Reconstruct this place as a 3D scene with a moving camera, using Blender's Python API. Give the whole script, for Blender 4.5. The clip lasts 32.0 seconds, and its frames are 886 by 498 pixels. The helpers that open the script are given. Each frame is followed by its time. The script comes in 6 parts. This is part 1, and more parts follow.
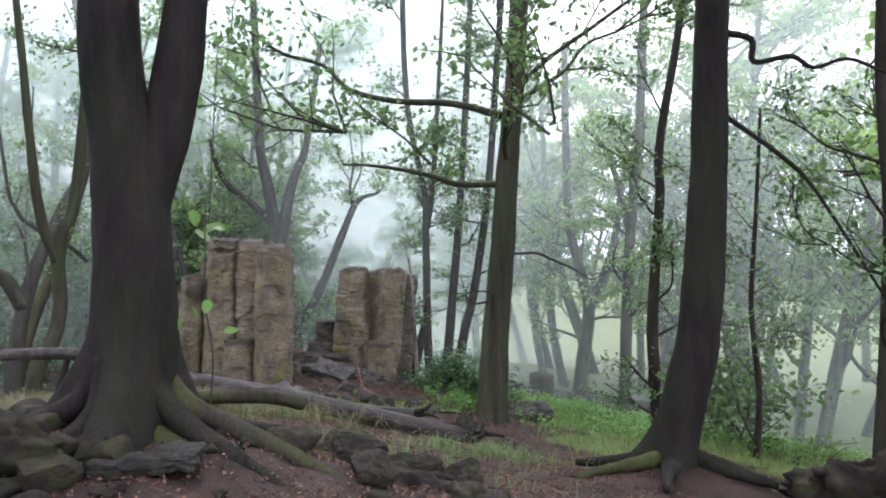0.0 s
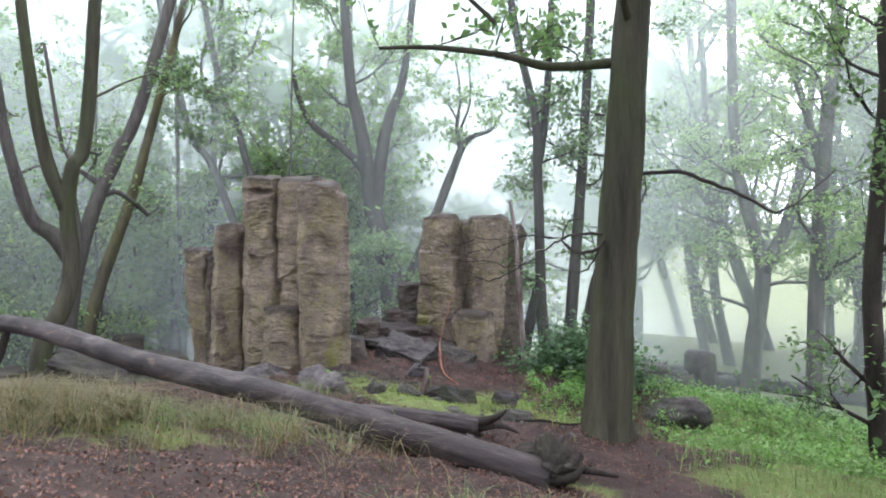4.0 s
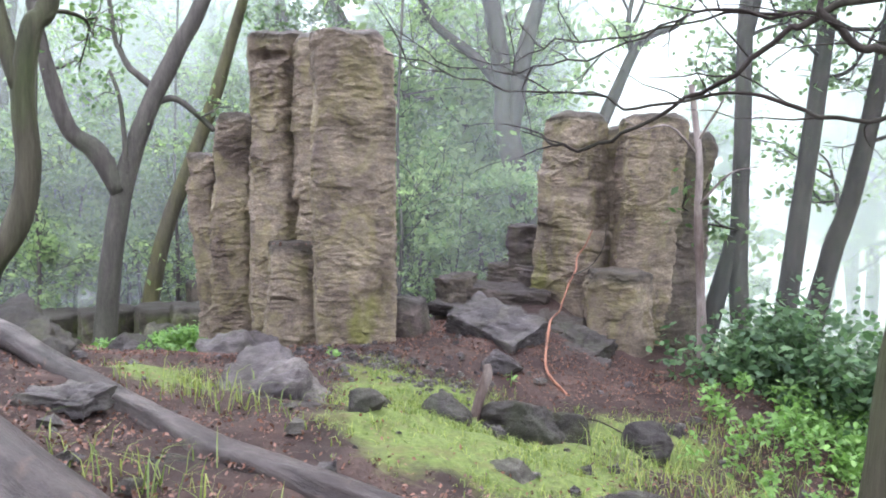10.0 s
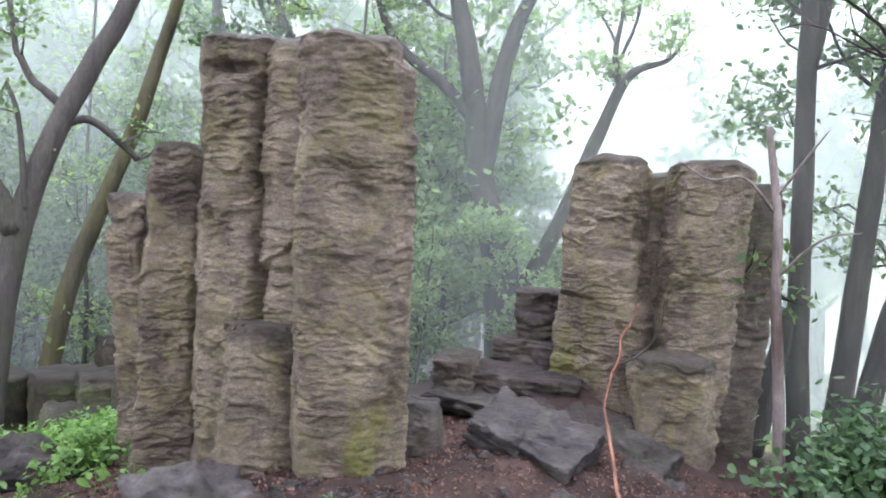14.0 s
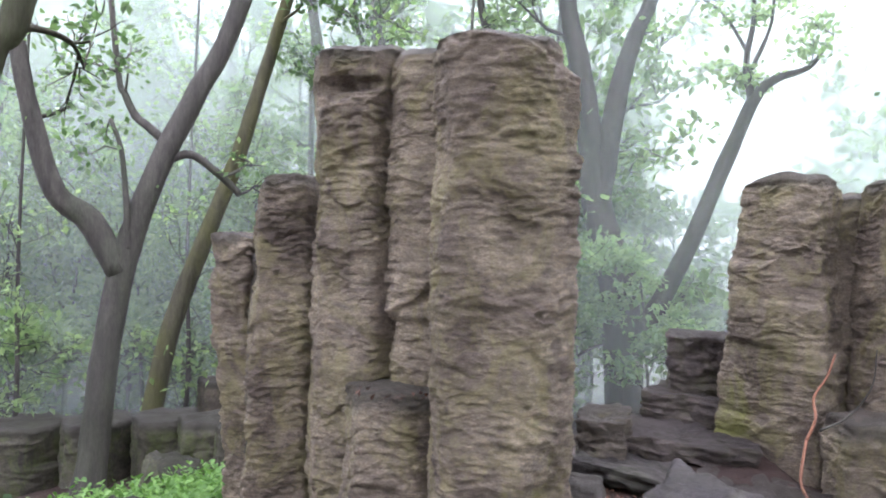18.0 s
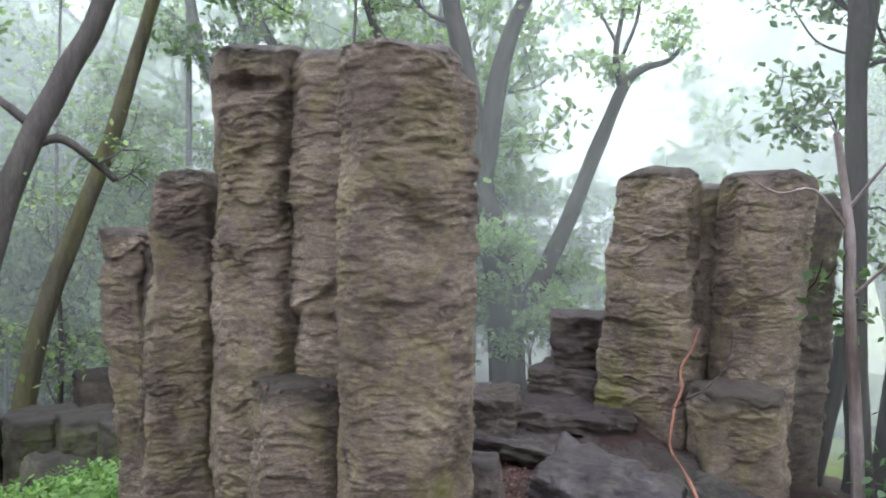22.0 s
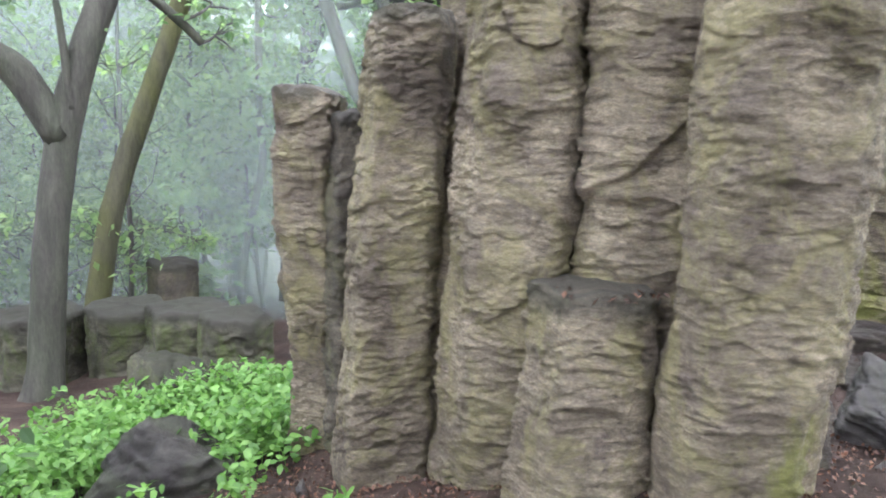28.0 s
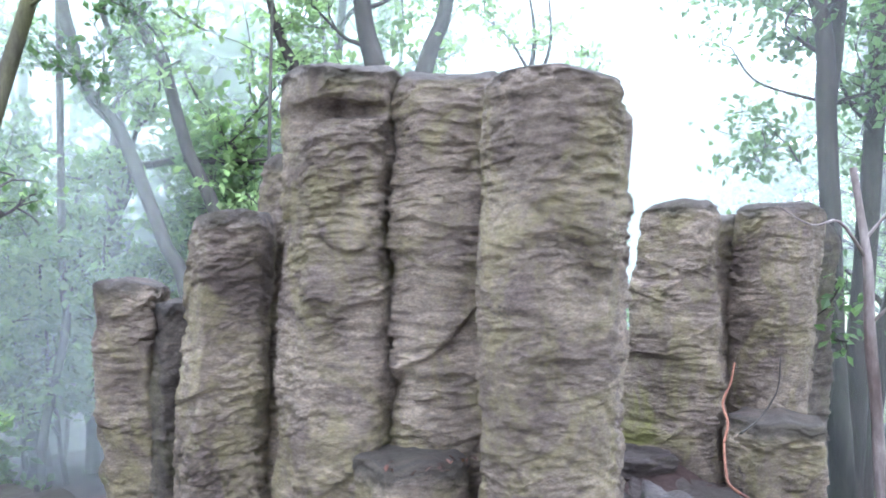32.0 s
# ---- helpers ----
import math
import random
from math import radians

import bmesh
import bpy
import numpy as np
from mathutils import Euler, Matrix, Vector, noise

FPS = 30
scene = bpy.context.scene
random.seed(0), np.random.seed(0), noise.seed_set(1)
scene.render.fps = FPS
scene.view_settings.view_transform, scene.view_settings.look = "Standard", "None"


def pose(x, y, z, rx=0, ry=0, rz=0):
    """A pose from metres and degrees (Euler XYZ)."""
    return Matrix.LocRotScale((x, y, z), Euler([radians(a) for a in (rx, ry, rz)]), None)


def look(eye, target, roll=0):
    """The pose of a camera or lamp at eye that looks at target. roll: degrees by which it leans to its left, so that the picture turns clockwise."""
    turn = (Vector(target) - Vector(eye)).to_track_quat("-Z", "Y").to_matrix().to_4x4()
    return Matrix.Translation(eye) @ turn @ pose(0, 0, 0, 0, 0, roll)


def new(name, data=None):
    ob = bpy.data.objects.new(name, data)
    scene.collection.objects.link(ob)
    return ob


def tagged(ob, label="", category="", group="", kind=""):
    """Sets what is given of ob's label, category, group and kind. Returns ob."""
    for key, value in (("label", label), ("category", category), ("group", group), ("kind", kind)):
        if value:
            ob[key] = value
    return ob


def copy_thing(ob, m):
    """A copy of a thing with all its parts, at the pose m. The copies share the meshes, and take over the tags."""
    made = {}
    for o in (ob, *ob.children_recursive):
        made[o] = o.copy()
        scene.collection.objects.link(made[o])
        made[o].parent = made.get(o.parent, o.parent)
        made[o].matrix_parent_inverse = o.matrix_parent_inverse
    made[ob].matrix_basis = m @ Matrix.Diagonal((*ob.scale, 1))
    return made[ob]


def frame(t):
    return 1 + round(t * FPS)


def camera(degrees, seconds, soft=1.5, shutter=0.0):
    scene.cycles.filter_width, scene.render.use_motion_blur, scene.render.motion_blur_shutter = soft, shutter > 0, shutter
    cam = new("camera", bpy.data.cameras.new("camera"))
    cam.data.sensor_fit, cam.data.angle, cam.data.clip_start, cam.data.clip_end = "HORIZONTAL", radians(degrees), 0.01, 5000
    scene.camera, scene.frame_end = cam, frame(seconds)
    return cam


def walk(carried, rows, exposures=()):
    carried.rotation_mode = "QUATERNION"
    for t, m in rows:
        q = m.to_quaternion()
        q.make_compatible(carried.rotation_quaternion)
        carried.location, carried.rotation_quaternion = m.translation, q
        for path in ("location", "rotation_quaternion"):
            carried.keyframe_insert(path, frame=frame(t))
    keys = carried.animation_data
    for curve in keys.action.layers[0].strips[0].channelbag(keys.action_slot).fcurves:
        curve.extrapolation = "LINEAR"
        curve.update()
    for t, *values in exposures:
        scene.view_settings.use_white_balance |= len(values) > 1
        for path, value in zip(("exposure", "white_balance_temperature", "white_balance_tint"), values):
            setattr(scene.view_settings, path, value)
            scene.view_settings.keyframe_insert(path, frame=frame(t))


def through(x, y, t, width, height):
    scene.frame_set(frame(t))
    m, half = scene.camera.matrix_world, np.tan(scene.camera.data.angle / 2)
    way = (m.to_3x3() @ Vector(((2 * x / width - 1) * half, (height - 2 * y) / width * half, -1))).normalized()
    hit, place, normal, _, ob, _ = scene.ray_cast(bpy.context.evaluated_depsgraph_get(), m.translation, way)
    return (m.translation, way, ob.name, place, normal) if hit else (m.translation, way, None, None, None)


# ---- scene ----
cam = camera(61.7, 32.0, soft=1.8)
METRES, EYE, TILT, LEAN, TURN = 12.5, 2.1, 0.0, 0.0, 0.0
ROWS = [
    (0.0, 0.0, 0.0, 0.0, 0.0, 0.0, -0.0),
    (0.5, -0.0006, 0.0291, 0.0009, 4.07, -0.66, 1.06),
    (1.0, 0.0015, 0.0662, 0.0048, 4.65, -1.37, -0.02),
    (1.5, 0.0046, 0.0971, 0.0013, 2.73, -2.66, -0.08),
    (2.0, 0.0122, 0.1331, -0.0016, 3.25, -3.76, -0.82),
    (2.5, 0.0197, 0.1641, -0.0068, 4.96, -3.67, -0.16),
    (3.0, 0.0307, 0.1963, -0.0143, 7.15, -3.71, 1.0),
    (3.5, 0.0387, 0.2259, -0.0215, 9.33, -3.54, 1.5),
    (4.0, 0.0451, 0.2605, -0.0305, 11.96, -2.37, 0.91),
    (4.5, 0.0519, 0.2909, -0.0401, 14.16, -2.88, 0.42),
    (6.5, 0.0589, 0.4137, -0.0595, 17.44, -3.96, 0.62),
    (7.0, 0.0607, 0.4448, -0.0623, 17.27, -5.52, -0.15),
    (7.5, 0.058, 0.4692, -0.0646, 17.76, -5.56, -1.44),
    (8.0, 0.053, 0.4907, -0.0667, 22.66, -3.76, 0.52),
    (8.5, 0.0469, 0.5084, -0.0699, 26.9, -3.56, 0.63),
    (9.0, 0.0361, 0.5292, -0.074, 27.18, -4.31, -0.14),
    (9.5, 0.0308, 0.5462, -0.0774, 26.45, -4.45, 1.52),
    (10.0, 0.0231, 0.5629, -0.0794, 26.55, -4.67, -0.85),
    (10.5, 0.0071, 0.5772, -0.0795, 26.95, -5.24, -0.62),
    (11.0, -0.01, 0.5911, -0.0777, 27.12, -5.01, 0.15),
    (11.5, -0.0241, 0.6064, -0.0728, 25.99, -4.46, 1.03),
    (12.0, -0.033, 0.6121, -0.0703, 24.06, -3.1, -1.57),
    (12.5, -0.0428, 0.6186, -0.0695, 22.47, -1.91, -3.08),
    (13.0, -0.0582, 0.626, -0.0667, 20.94, -0.52, -2.98),
    (13.5, -0.0633, 0.6303, -0.0663, 20.9, -2.03, -3.26),
    (14.0, -0.0712, 0.647, -0.0649, 20.36, -2.23, -2.07),
    (14.5, -0.0776, 0.6616, -0.0654, 22.88, 0.44, -2.81),
    (16.5, -0.0875, 0.6844, -0.066, 24.39, -0.78, -1.89),
    (17.0, -0.0951, 0.6917, -0.0643, 27.45, -2.13, -2.47),
    (17.5, -0.1029, 0.6937, -0.0619, 28.79, -1.63, -1.86),
    (18.0, -0.1151, 0.688, -0.0609, 27.02, -0.33, -0.97),
    (18.5, -0.1221, 0.6826, -0.0538, 24.17, 0.38, 0.25),
    (19.0, -0.1233, 0.6857, -0.0518, 23.15, 0.82, -0.79),
    (19.5, -0.1237, 0.6834, -0.0522, 23.02, 0.37, -0.81),
    (20.0, -0.1226, 0.6774, -0.0522, 22.72, -0.84, 0.06),
    (20.5, -0.1208, 0.6747, -0.0519, 21.73, -1.61, -0.5),
    (21.0, -0.1206, 0.6738, -0.0517, 20.67, -1.71, -0.75),
    (21.5, -0.1196, 0.6735, -0.0522, 19.34, -1.52, -0.56),
    (22.0, -0.1185, 0.6735, -0.0533, 17.63, -2.13, -0.2),
    (22.5, -0.1186, 0.673, -0.0544, 16.45, -3.16, 0.02),
    (23.0, -0.1196, 0.6743, -0.0563, 16.08, -4.95, -0.43),
    (23.5, -0.1205, 0.6786, -0.0558, 15.9, -7.32, -0.43),
    (24.0, -0.1213, 0.693, -0.0565, 15.58, -7.33, -3.6),
    (24.5, -0.1262, 0.7008, -0.0606, 16.78, -7.09, -4.14),
    (25.0, -0.143, 0.7094, -0.0641, 17.8, -4.77, -4.2),
    (25.5, -0.1548, 0.713, -0.0659, 19.65, -2.61, -3.58),
    (26.0, -0.1775, 0.7188, -0.0685, 23.26, -3.61, -0.17),
    (26.5, -0.1917, 0.724, -0.0682, 21.0, -3.02, -2.03),
    (28.5, -0.2362, 0.7023, -0.063, 15.85, -13.27, -0.73),
    (29.0, -0.2353, 0.695, -0.0579, 12.27, -14.73, -0.32),
    (29.5, -0.2313, 0.6895, -0.0531, 7.87, -14.23, 0.95),
    (30.0, -0.2277, 0.6878, -0.0499, 5.73, -12.97, 0.69),
    (30.5, -0.227, 0.6861, -0.0485, 6.0, -8.72, 1.06),
    (31.0, -0.2271, 0.6851, -0.0474, 5.29, -5.49, 1.1),
    (31.5, -0.2268, 0.6844, -0.0463, 4.46, -2.99, 1.27),
    (32.0, -0.2262, 0.6837, -0.0457, 3.62, -0.35, 1.09),
]
EXPOSURES = [(0.0, 0.27, 6400, 13), (1.0, 0.47, 6400, 15), (2.0, 0.57, 6450, 14), (4.0, 0.77, 6400, 14), (7.0, 1.15, 6400, 15), (9.0, 1.4, 6400, 16), (12.0, 1.55, 6350, 16), (14.0, 1.25, 6350, 17), (17.0, 1.15, 6400, 17), (18.0, 1.2, 6400, 17), (19.0, 0.95, 6350, 18), (22.0, 0.9, 6400, 15), (23.0, 1.05, 6400, 14), (25.0, 1.6, 6450, 11), (26.0, 1.4, 6400, 11), (29.0, 1.95, 6450, 5), (30.5, 2.05, 6150, 6), (32.0, 1.77, 5700, 14)]
walk(cam, [(t, pose(0, 0, EYE, TILT, LEAN, TURN) @ pose(METRES * x, METRES * y, METRES * z, 90 + pitch, roll, yaw)) for t, x, y, z, yaw, pitch, roll in ROWS], EXPOSURES)

# ---------------- world and light ----------------
world = bpy.data.worlds.new("overcast_sky")
scene.world = world
world.use_nodes = True
wn, wl = world.node_tree.nodes, world.node_tree.links
wn.clear()
SKY = wn.new("ShaderNodeTexSky")
SKY.sky_type, SKY.sun_disc = "NISHITA", False
SKY.sun_elevation, SKY.sun_rotation = radians(46), radians(-7)
SKY.air_density, SKY.dust_density = 0.6, 6.0
sky_bg = wn.new("ShaderNodeBackground")
sky_bg.inputs["Strength"].default_value = 0.05
wl.new(SKY.outputs[0], sky_bg.inputs["Color"])
cloud_bg = wn.new("ShaderNodeBackground")
cloud_bg.inputs["Color"].default_value = (0.93, 0.97, 1.17, 1)
cloud_bg.inputs["Strength"].default_value = 2.8
both = wn.new("ShaderNodeAddShader")
w_out = wn.new("ShaderNodeOutputWorld")
wl.new(sky_bg.outputs[0], both.inputs[0])
wl.new(cloud_bg.outputs[0], both.inputs[1])
wl.new(both.outputs[0], w_out.inputs["Surface"])

sun = bpy.data.lights.new("sun", "SUN")
sun.energy, sun.angle, sun.color = 1.5, radians(40), (1.0, 0.97, 0.95)
sun_ob = new("sun", sun)
sun_ob.matrix_world = look((-3.5, 23.0, 13.0), (-2.0, 11.0, 0.0))


# ---------------- materials ----------------
def material(name):
    m = bpy.data.materials.new(name)
    m.use_nodes = True
    return m, m.node_tree.nodes, m.node_tree.links, m.node_tree.nodes["Principled BSDF"]


def n_noise(n, l, vec, scale, detail=6.0, rough=0.6, dist=0.0):
    t = n.new("ShaderNodeTexNoise")
    t.inputs["Scale"].default_value, t.inputs["Detail"].default_value = scale, detail
    t.inputs["Roughness"].default_value, t.inputs["Distortion"].default_value = rough, dist
    l.new(vec, t.inputs["Vector"])
    return t.outputs["Fac"]


def n_ramp(n, l, fac, stops):
    r = n.new("ShaderNodeValToRGB")
    while len(r.color_ramp.elements) < len(stops):
        r.color_ramp.elements.new(0.5)
    for e, (p, c) in zip(r.color_ramp.elements, stops):
        e.position, e.color = p, (*c, 1)
    l.new(fac, r.inputs[0])
    return r.outputs[0]


def n_mix(n, l, fac, a, b, mode="MIX"):
    m = n.new("ShaderNodeMix")
    m.data_type, m.blend_type = "RGBA", mode
    if isinstance(fac, (int, float)):
        m.inputs[0].default_value = fac
    else:
        l.new(fac, m.inputs[0])
    for i, v in ((6, a), (7, b)):
        if isinstance(v, tuple):
            m.inputs[i].default_value = (*v, 1)
        else:
            l.new(v, m.inputs[i])
    return m.outputs[2]


def n_map(n, l, scale, kind="Object"):
    c, m = n.new("ShaderNodeTexCoord"), n.new("ShaderNodeMapping")
    m.inputs["Scale"].default_value = scale
    l.new(c.outputs[kind], m.inputs["Vector"])
    return m.outputs[0]


def n_bump(n, l, height, strength, dist, bsdf, below=None):
    b = n.new("ShaderNodeBump")
    b.inputs["Strength"].default_value, b.inputs["Distance"].default_value = strength, dist
    l.new(height, b.inputs["Height"])
    if below is not None:
        l.new(below, b.inputs["Normal"])
    if bsdf is not None:
        l.new(b.outputs[0], bsdf.inputs["Normal"])
    return b.outputs[0]


def n_math(n, l, op, a, b):
    m = n.new("ShaderNodeMath")
    m.operation = op
    for i, v in enumerate((a, b)):
        if isinstance(v, (int, float)):
            m.inputs[i].default_value = v
        else:
            l.new(v, m.inputs[i])
    return m.outputs[0]


def grain_dark(n, l, grain):
    return n_ramp(n, l, grain, [(0.3, (0.25, 0.25, 0.25)), (0.7, (0.8, 0.8, 0.75))])


def rock_material(name, dark, mid, light, lichen, lichen_amount, wet=0.55, crusted=True):
    """Bedded sandstone: flaky level layers, blotches, lichen."""
    m, n, l, b = material(name)
    flakes = n_noise(n, l, n_map(n, l, (1, 1, 4.5)), 10.0, 11, 0.72, 0.5)
    blotch = n_noise(n, l, n_map(n, l, (1, 1, 0.8)), 3.1, 7, 0.62, 0.5)
    tone = n_noise(n, l, n_map(n, l, (1, 1, 1.3)), 6.5, 9, 0.68, 0.8)
    chips = n_noise(n, l, n_map(n, l, (1, 1, 3.4)), 26, 9, 0.74, 0.5)
    grain = n_noise(n, l, n_map(n, l, (1, 1, 2.0)), 58, 8, 0.78, 0.3)
    col = n_ramp(n, l, blotch, [(0.32, dark), (0.5, mid), (0.66, light)])
    grey = tuple(q * w for q, w in zip(mid, (0.62, 0.6, 0.68)))
    col = n_mix(n, l, n_ramp(n, l, tone, [(0.5, (0, 0, 0)), (0.64, (0.75,) * 3)]), col, grey)
    col = n_mix(n, l, 0.8, col, n_ramp(n, l, flakes, [(0.3, (0.5, 0.47, 0.46)), (0.5, (0.95, 0.94, 0.93)), (0.7, (1.35, 1.32, 1.26))]), "MULTIPLY")
    col = n_mix(n, l, 0.55, col, n_ramp(n, l, chips, [(0.32, (0.5, 0.48, 0.47)), (0.5, (0.97, 0.96, 0.95)), (0.68, (1.35, 1.33, 1.3))]), "MULTIPLY")
    col = n_mix(n, l, 0.7, col, n_ramp(n, l, grain, [(0.32, (0.34, 0.33, 0.32)), (0.5, (0.95, 0.94, 0.93)), (0.66, (1.5, 1.49, 1.46))]), "MULTIPLY")
    spots = n_noise(n, l, n_map(n, l, (1, 1, 0.7)), 3.6, 10, 0.76, 0.9)
    mask = n_ramp(n, l, spots, [(0.48, (0, 0, 0)), (0.6, (lichen_amount,) * 3)])
    col = n_mix(n, l, mask, col, n_mix(n, l, 0.7, lichen, n_ramp(n, l, chips, [(0.3, (0.4, 0.4, 0.4)), (0.65, (1.4, 1.4, 1.3))]), "MULTIPLY"))
    if crusted:
        geo, sep = n.new("ShaderNodeNewGeometry"), n.new("ShaderNodeSeparateXYZ")
        l.new(geo.outputs["Normal"], sep.inputs[0])
        crust = n_math(n, l, "ADD", sep.outputs[2], n_math(n, l, "MULTIPLY", n_math(n, l, "SUBTRACT", spots, 0.5), 0.5))
        col = n_mix(n, l, n_ramp(n, l, crust, [(0.62, (0, 0, 0)), (0.85, (0.8, 0.8, 0.8))]), col, n_mix(n, l, 0.5, dark, grain_dark(n, l, grain), "MULTIPLY"))
    for attr, tone in (("crust", (0.045, 0.04, 0.034)), ("algae", (0.17, 0.17, 0.045))):
        at = n.new("ShaderNodeAttribute")
        at.attribute_name = attr
        edge = n_math(n, l, "ADD", at.outputs["Fac"], n_math(n, l, "MULTIPLY", n_math(n, l, "SUBTRACT", spots, 0.5), 1.6))
        col = n_mix(n, l, n_ramp(n, l, edge, [(0.4, (0, 0, 0)), (0.75, (0.8, 0.8, 0.8))]), col, n_mix(n, l, 0.6, tone, n_ramp(n, l, grain, [(0.3, (0.45, 0.45, 0.45)), (0.65, (1.35, 1.35, 1.3))]), "MULTIPLY"))
    l.new(col, b.inputs["Base Color"])
    b.inputs["Roughness"].default_value = wet
    b.inputs["Specular IOR Level"].default_value = 0.25
    low = n_bump(n, l, flakes, 0.7, 0.022, None)
    low = n_bump(n, l, chips, 0.85, 0.014, None, low)
    n_bump(n, l, grain, 0.9, 0.012, b, low)
    return m


M_ROCK = rock_material("sandstone", (0.105, 0.083, 0.064), (0.218, 0.179, 0.134), (0.315, 0.262, 0.192), (0.232, 0.203, 0.095), 0.62, 0.75)
M_SLATE = rock_material("wet_dark_rock", (0.021, 0.018, 0.016), (0.046, 0.04, 0.036), (0.09, 0.081, 0.073), (0.07, 0.08, 0.045), 0.4, 0.6, False)
M_MOSSROCK = rock_material("mossy_rock", (0.03, 0.028, 0.02), (0.075, 0.07, 0.05), (0.13, 0.12, 0.09), (0.08, 0.1, 0.03), 0.7, 0.8)
M_PALEGREY = rock_material("pale_grey_rock", (0.05, 0.043, 0.041), (0.105, 0.093, 0.089), (0.18, 0.162, 0.154), (0.11, 0.11, 0.07), 0.25, 0.55, False)
M_EARTH = rock_material("rooty_earth", (0.008, 0.006, 0.005), (0.024, 0.017, 0.014), (0.06, 0.045, 0.036), (0.05, 0.06, 0.016), 0.5, 0.85, False)
# Darker copy of the sandstone, with shade put into its colour.
M_SHADED_ROCK = rock_material("shaded_sandstone", (0.05, 0.041, 0.034), (0.1, 0.084, 0.066), (0.16, 0.136, 0.105), (0.13, 0.125, 0.06), 0.5, 0.7)
M_DARKROCK = rock_material("damp_brown_rock", (0.044, 0.035, 0.031), (0.095, 0.077, 0.067), (0.155, 0.13, 0.11), (0.085, 0.085, 0.04), 0.5, 0.6)
M_OUTCROP = rock_material("jagged_mossy_slate", (0.012, 0.011, 0.009), (0.032, 0.029, 0.023), (0.075, 0.067, 0.054), (0.05, 0.055, 0.02), 0.6, 0.7, False)
M_GREY = rock_material("bluish_grey_rock", (0.03, 0.026, 0.026), (0.064, 0.057, 0.056), (0.12, 0.11, 0.106), (0.11, 0.11, 0.07), 0.3, 0.5, False)


def bark_material(name, dark, light, tint, amount, rough=0.75, vertical=0.25, wet_end=None):
    m, n, l, b = material(name)
    v = n_map(n, l, (1, 1, vertical))
    big = n_noise(n, l, v, 7, 6, 0.65, 0.4)
    fine = n_noise(n, l, v, 60, 5, 0.7)
    col = n_ramp(n, l, big, [(0.28, dark), (0.72, light)])
    patch = n_noise(n, l, n_map(n, l, (1, 1, 0.4)), 2.2, 5, 0.65)
    col = n_mix(n, l, n_ramp(n, l, patch, [(0.45, (0, 0, 0)), (0.7, (amount,) * 3)]), col, tint)
    col = n_mix(n, l, 0.5, col, n_ramp(n, l, fine, [(0.3, (0.5, 0.5, 0.5)), (0.7, (1.25, 1.25, 1.25))]), "MULTIPLY")
    if wet_end:
        sep, run = n.new("ShaderNodeSeparateXYZ"), n.new("ShaderNodeMapRange")
        l.new(n_map(n, l, (1, 1, 1)), sep.inputs[0])
        l.new(sep.outputs[0], run.inputs[0])
        run.inputs[1].default_value, run.inputs[2].default_value = wet_end
        col = n_mix(n, l, run.outputs[0], col, n_ramp(n, l, big, [(0.3, (0.018, 0.013, 0.012)), (0.7, (0.055, 0.04, 0.036))]))
    l.new(col, b.inputs["Base Color"])
    b.inputs["Roughness"].default_value = rough
    b.inputs["Specular IOR Level"].default_value = 0.12
    low = n_bump(n, l, big, 0.9, 0.04, None)
    n_bump(n, l, fine, 0.5, 0.006, b, low)
    return m


def log_material():
    """Barkless weathered trunk lying across the slope: streaks along the grain, dark damp stains, worn tan spots, a wet dark end."""
    m, n, l, b = material("weathered_log_wood")
    c, grain = n.new("ShaderNodeTexCoord"), n.new("ShaderNodeMapping")
    grain.vector_type = "TEXTURE"
    grain.inputs["Rotation"].default_value, grain.inputs["Scale"].default_value = (0, radians(7.5), radians(-10.2)), (9, 1, 1)
    l.new(c.outputs["Object"], grain.inputs["Vector"])
    along = grain.outputs[0]
    streak = n_noise(n, l, along, 34, 8, 0.7, 0.4)
    fibre = n_noise(n, l, along, 120, 5, 0.7)
    stain = n_noise(n, l, n_map(n, l, (0.55, 1, 1)), 5.5, 8, 0.68, 0.6)
    worn = n_noise(n, l, n_map(n, l, (0.7, 1, 1)), 9, 6, 0.6, 0.5)
    col = n_ramp(n, l, stain, [(0.34, (0.016, 0.0125, 0.011)), (0.5, (0.046, 0.038, 0.034)), (0.68, (0.105, 0.089, 0.081))])
    col = n_mix(n, l, n_ramp(n, l, worn, [(0.6, (0, 0, 0)), (0.7, (0.7, 0.7, 0.7))]), col, (0.17, 0.115, 0.085))
    col = n_mix(n, l, 0.75, col, n_ramp(n, l, streak, [(0.32, (0.45, 0.44, 0.43)), (0.5, (0.95, 0.95, 0.95)), (0.68, (1.4, 1.38, 1.36))]), "MULTIPLY")
    sep, run = n.new("ShaderNodeSeparateXYZ"), n.new("ShaderNodeMapRange")
    l.new(n_map(n, l, (1, 1, 1)), sep.inputs[0])
    l.new(sep.outputs[0], run.inputs[0])
    run.inputs[1].default_value, run.inputs[2].default_value = -2.2, 0.2
    col = n_mix(n, l, run.outputs[0], col, n_ramp(n, l, streak, [(0.3, (0.014, 0.011, 0.01)), (0.7, (0.05, 0.038, 0.034))]))
    l.new(col, b.inputs["Base Color"])
    b.inputs["Roughness"].default_value = 0.5
    b.inputs["Specular IOR Level"].default_value = 0.2
    low = n_bump(n, l, stain, 0.5, 0.03, None)
    low = n_bump(n, l, streak, 0.8, 0.012, None, low)
    n_bump(n, l, fibre, 0.5, 0.004, b, low)
    return m


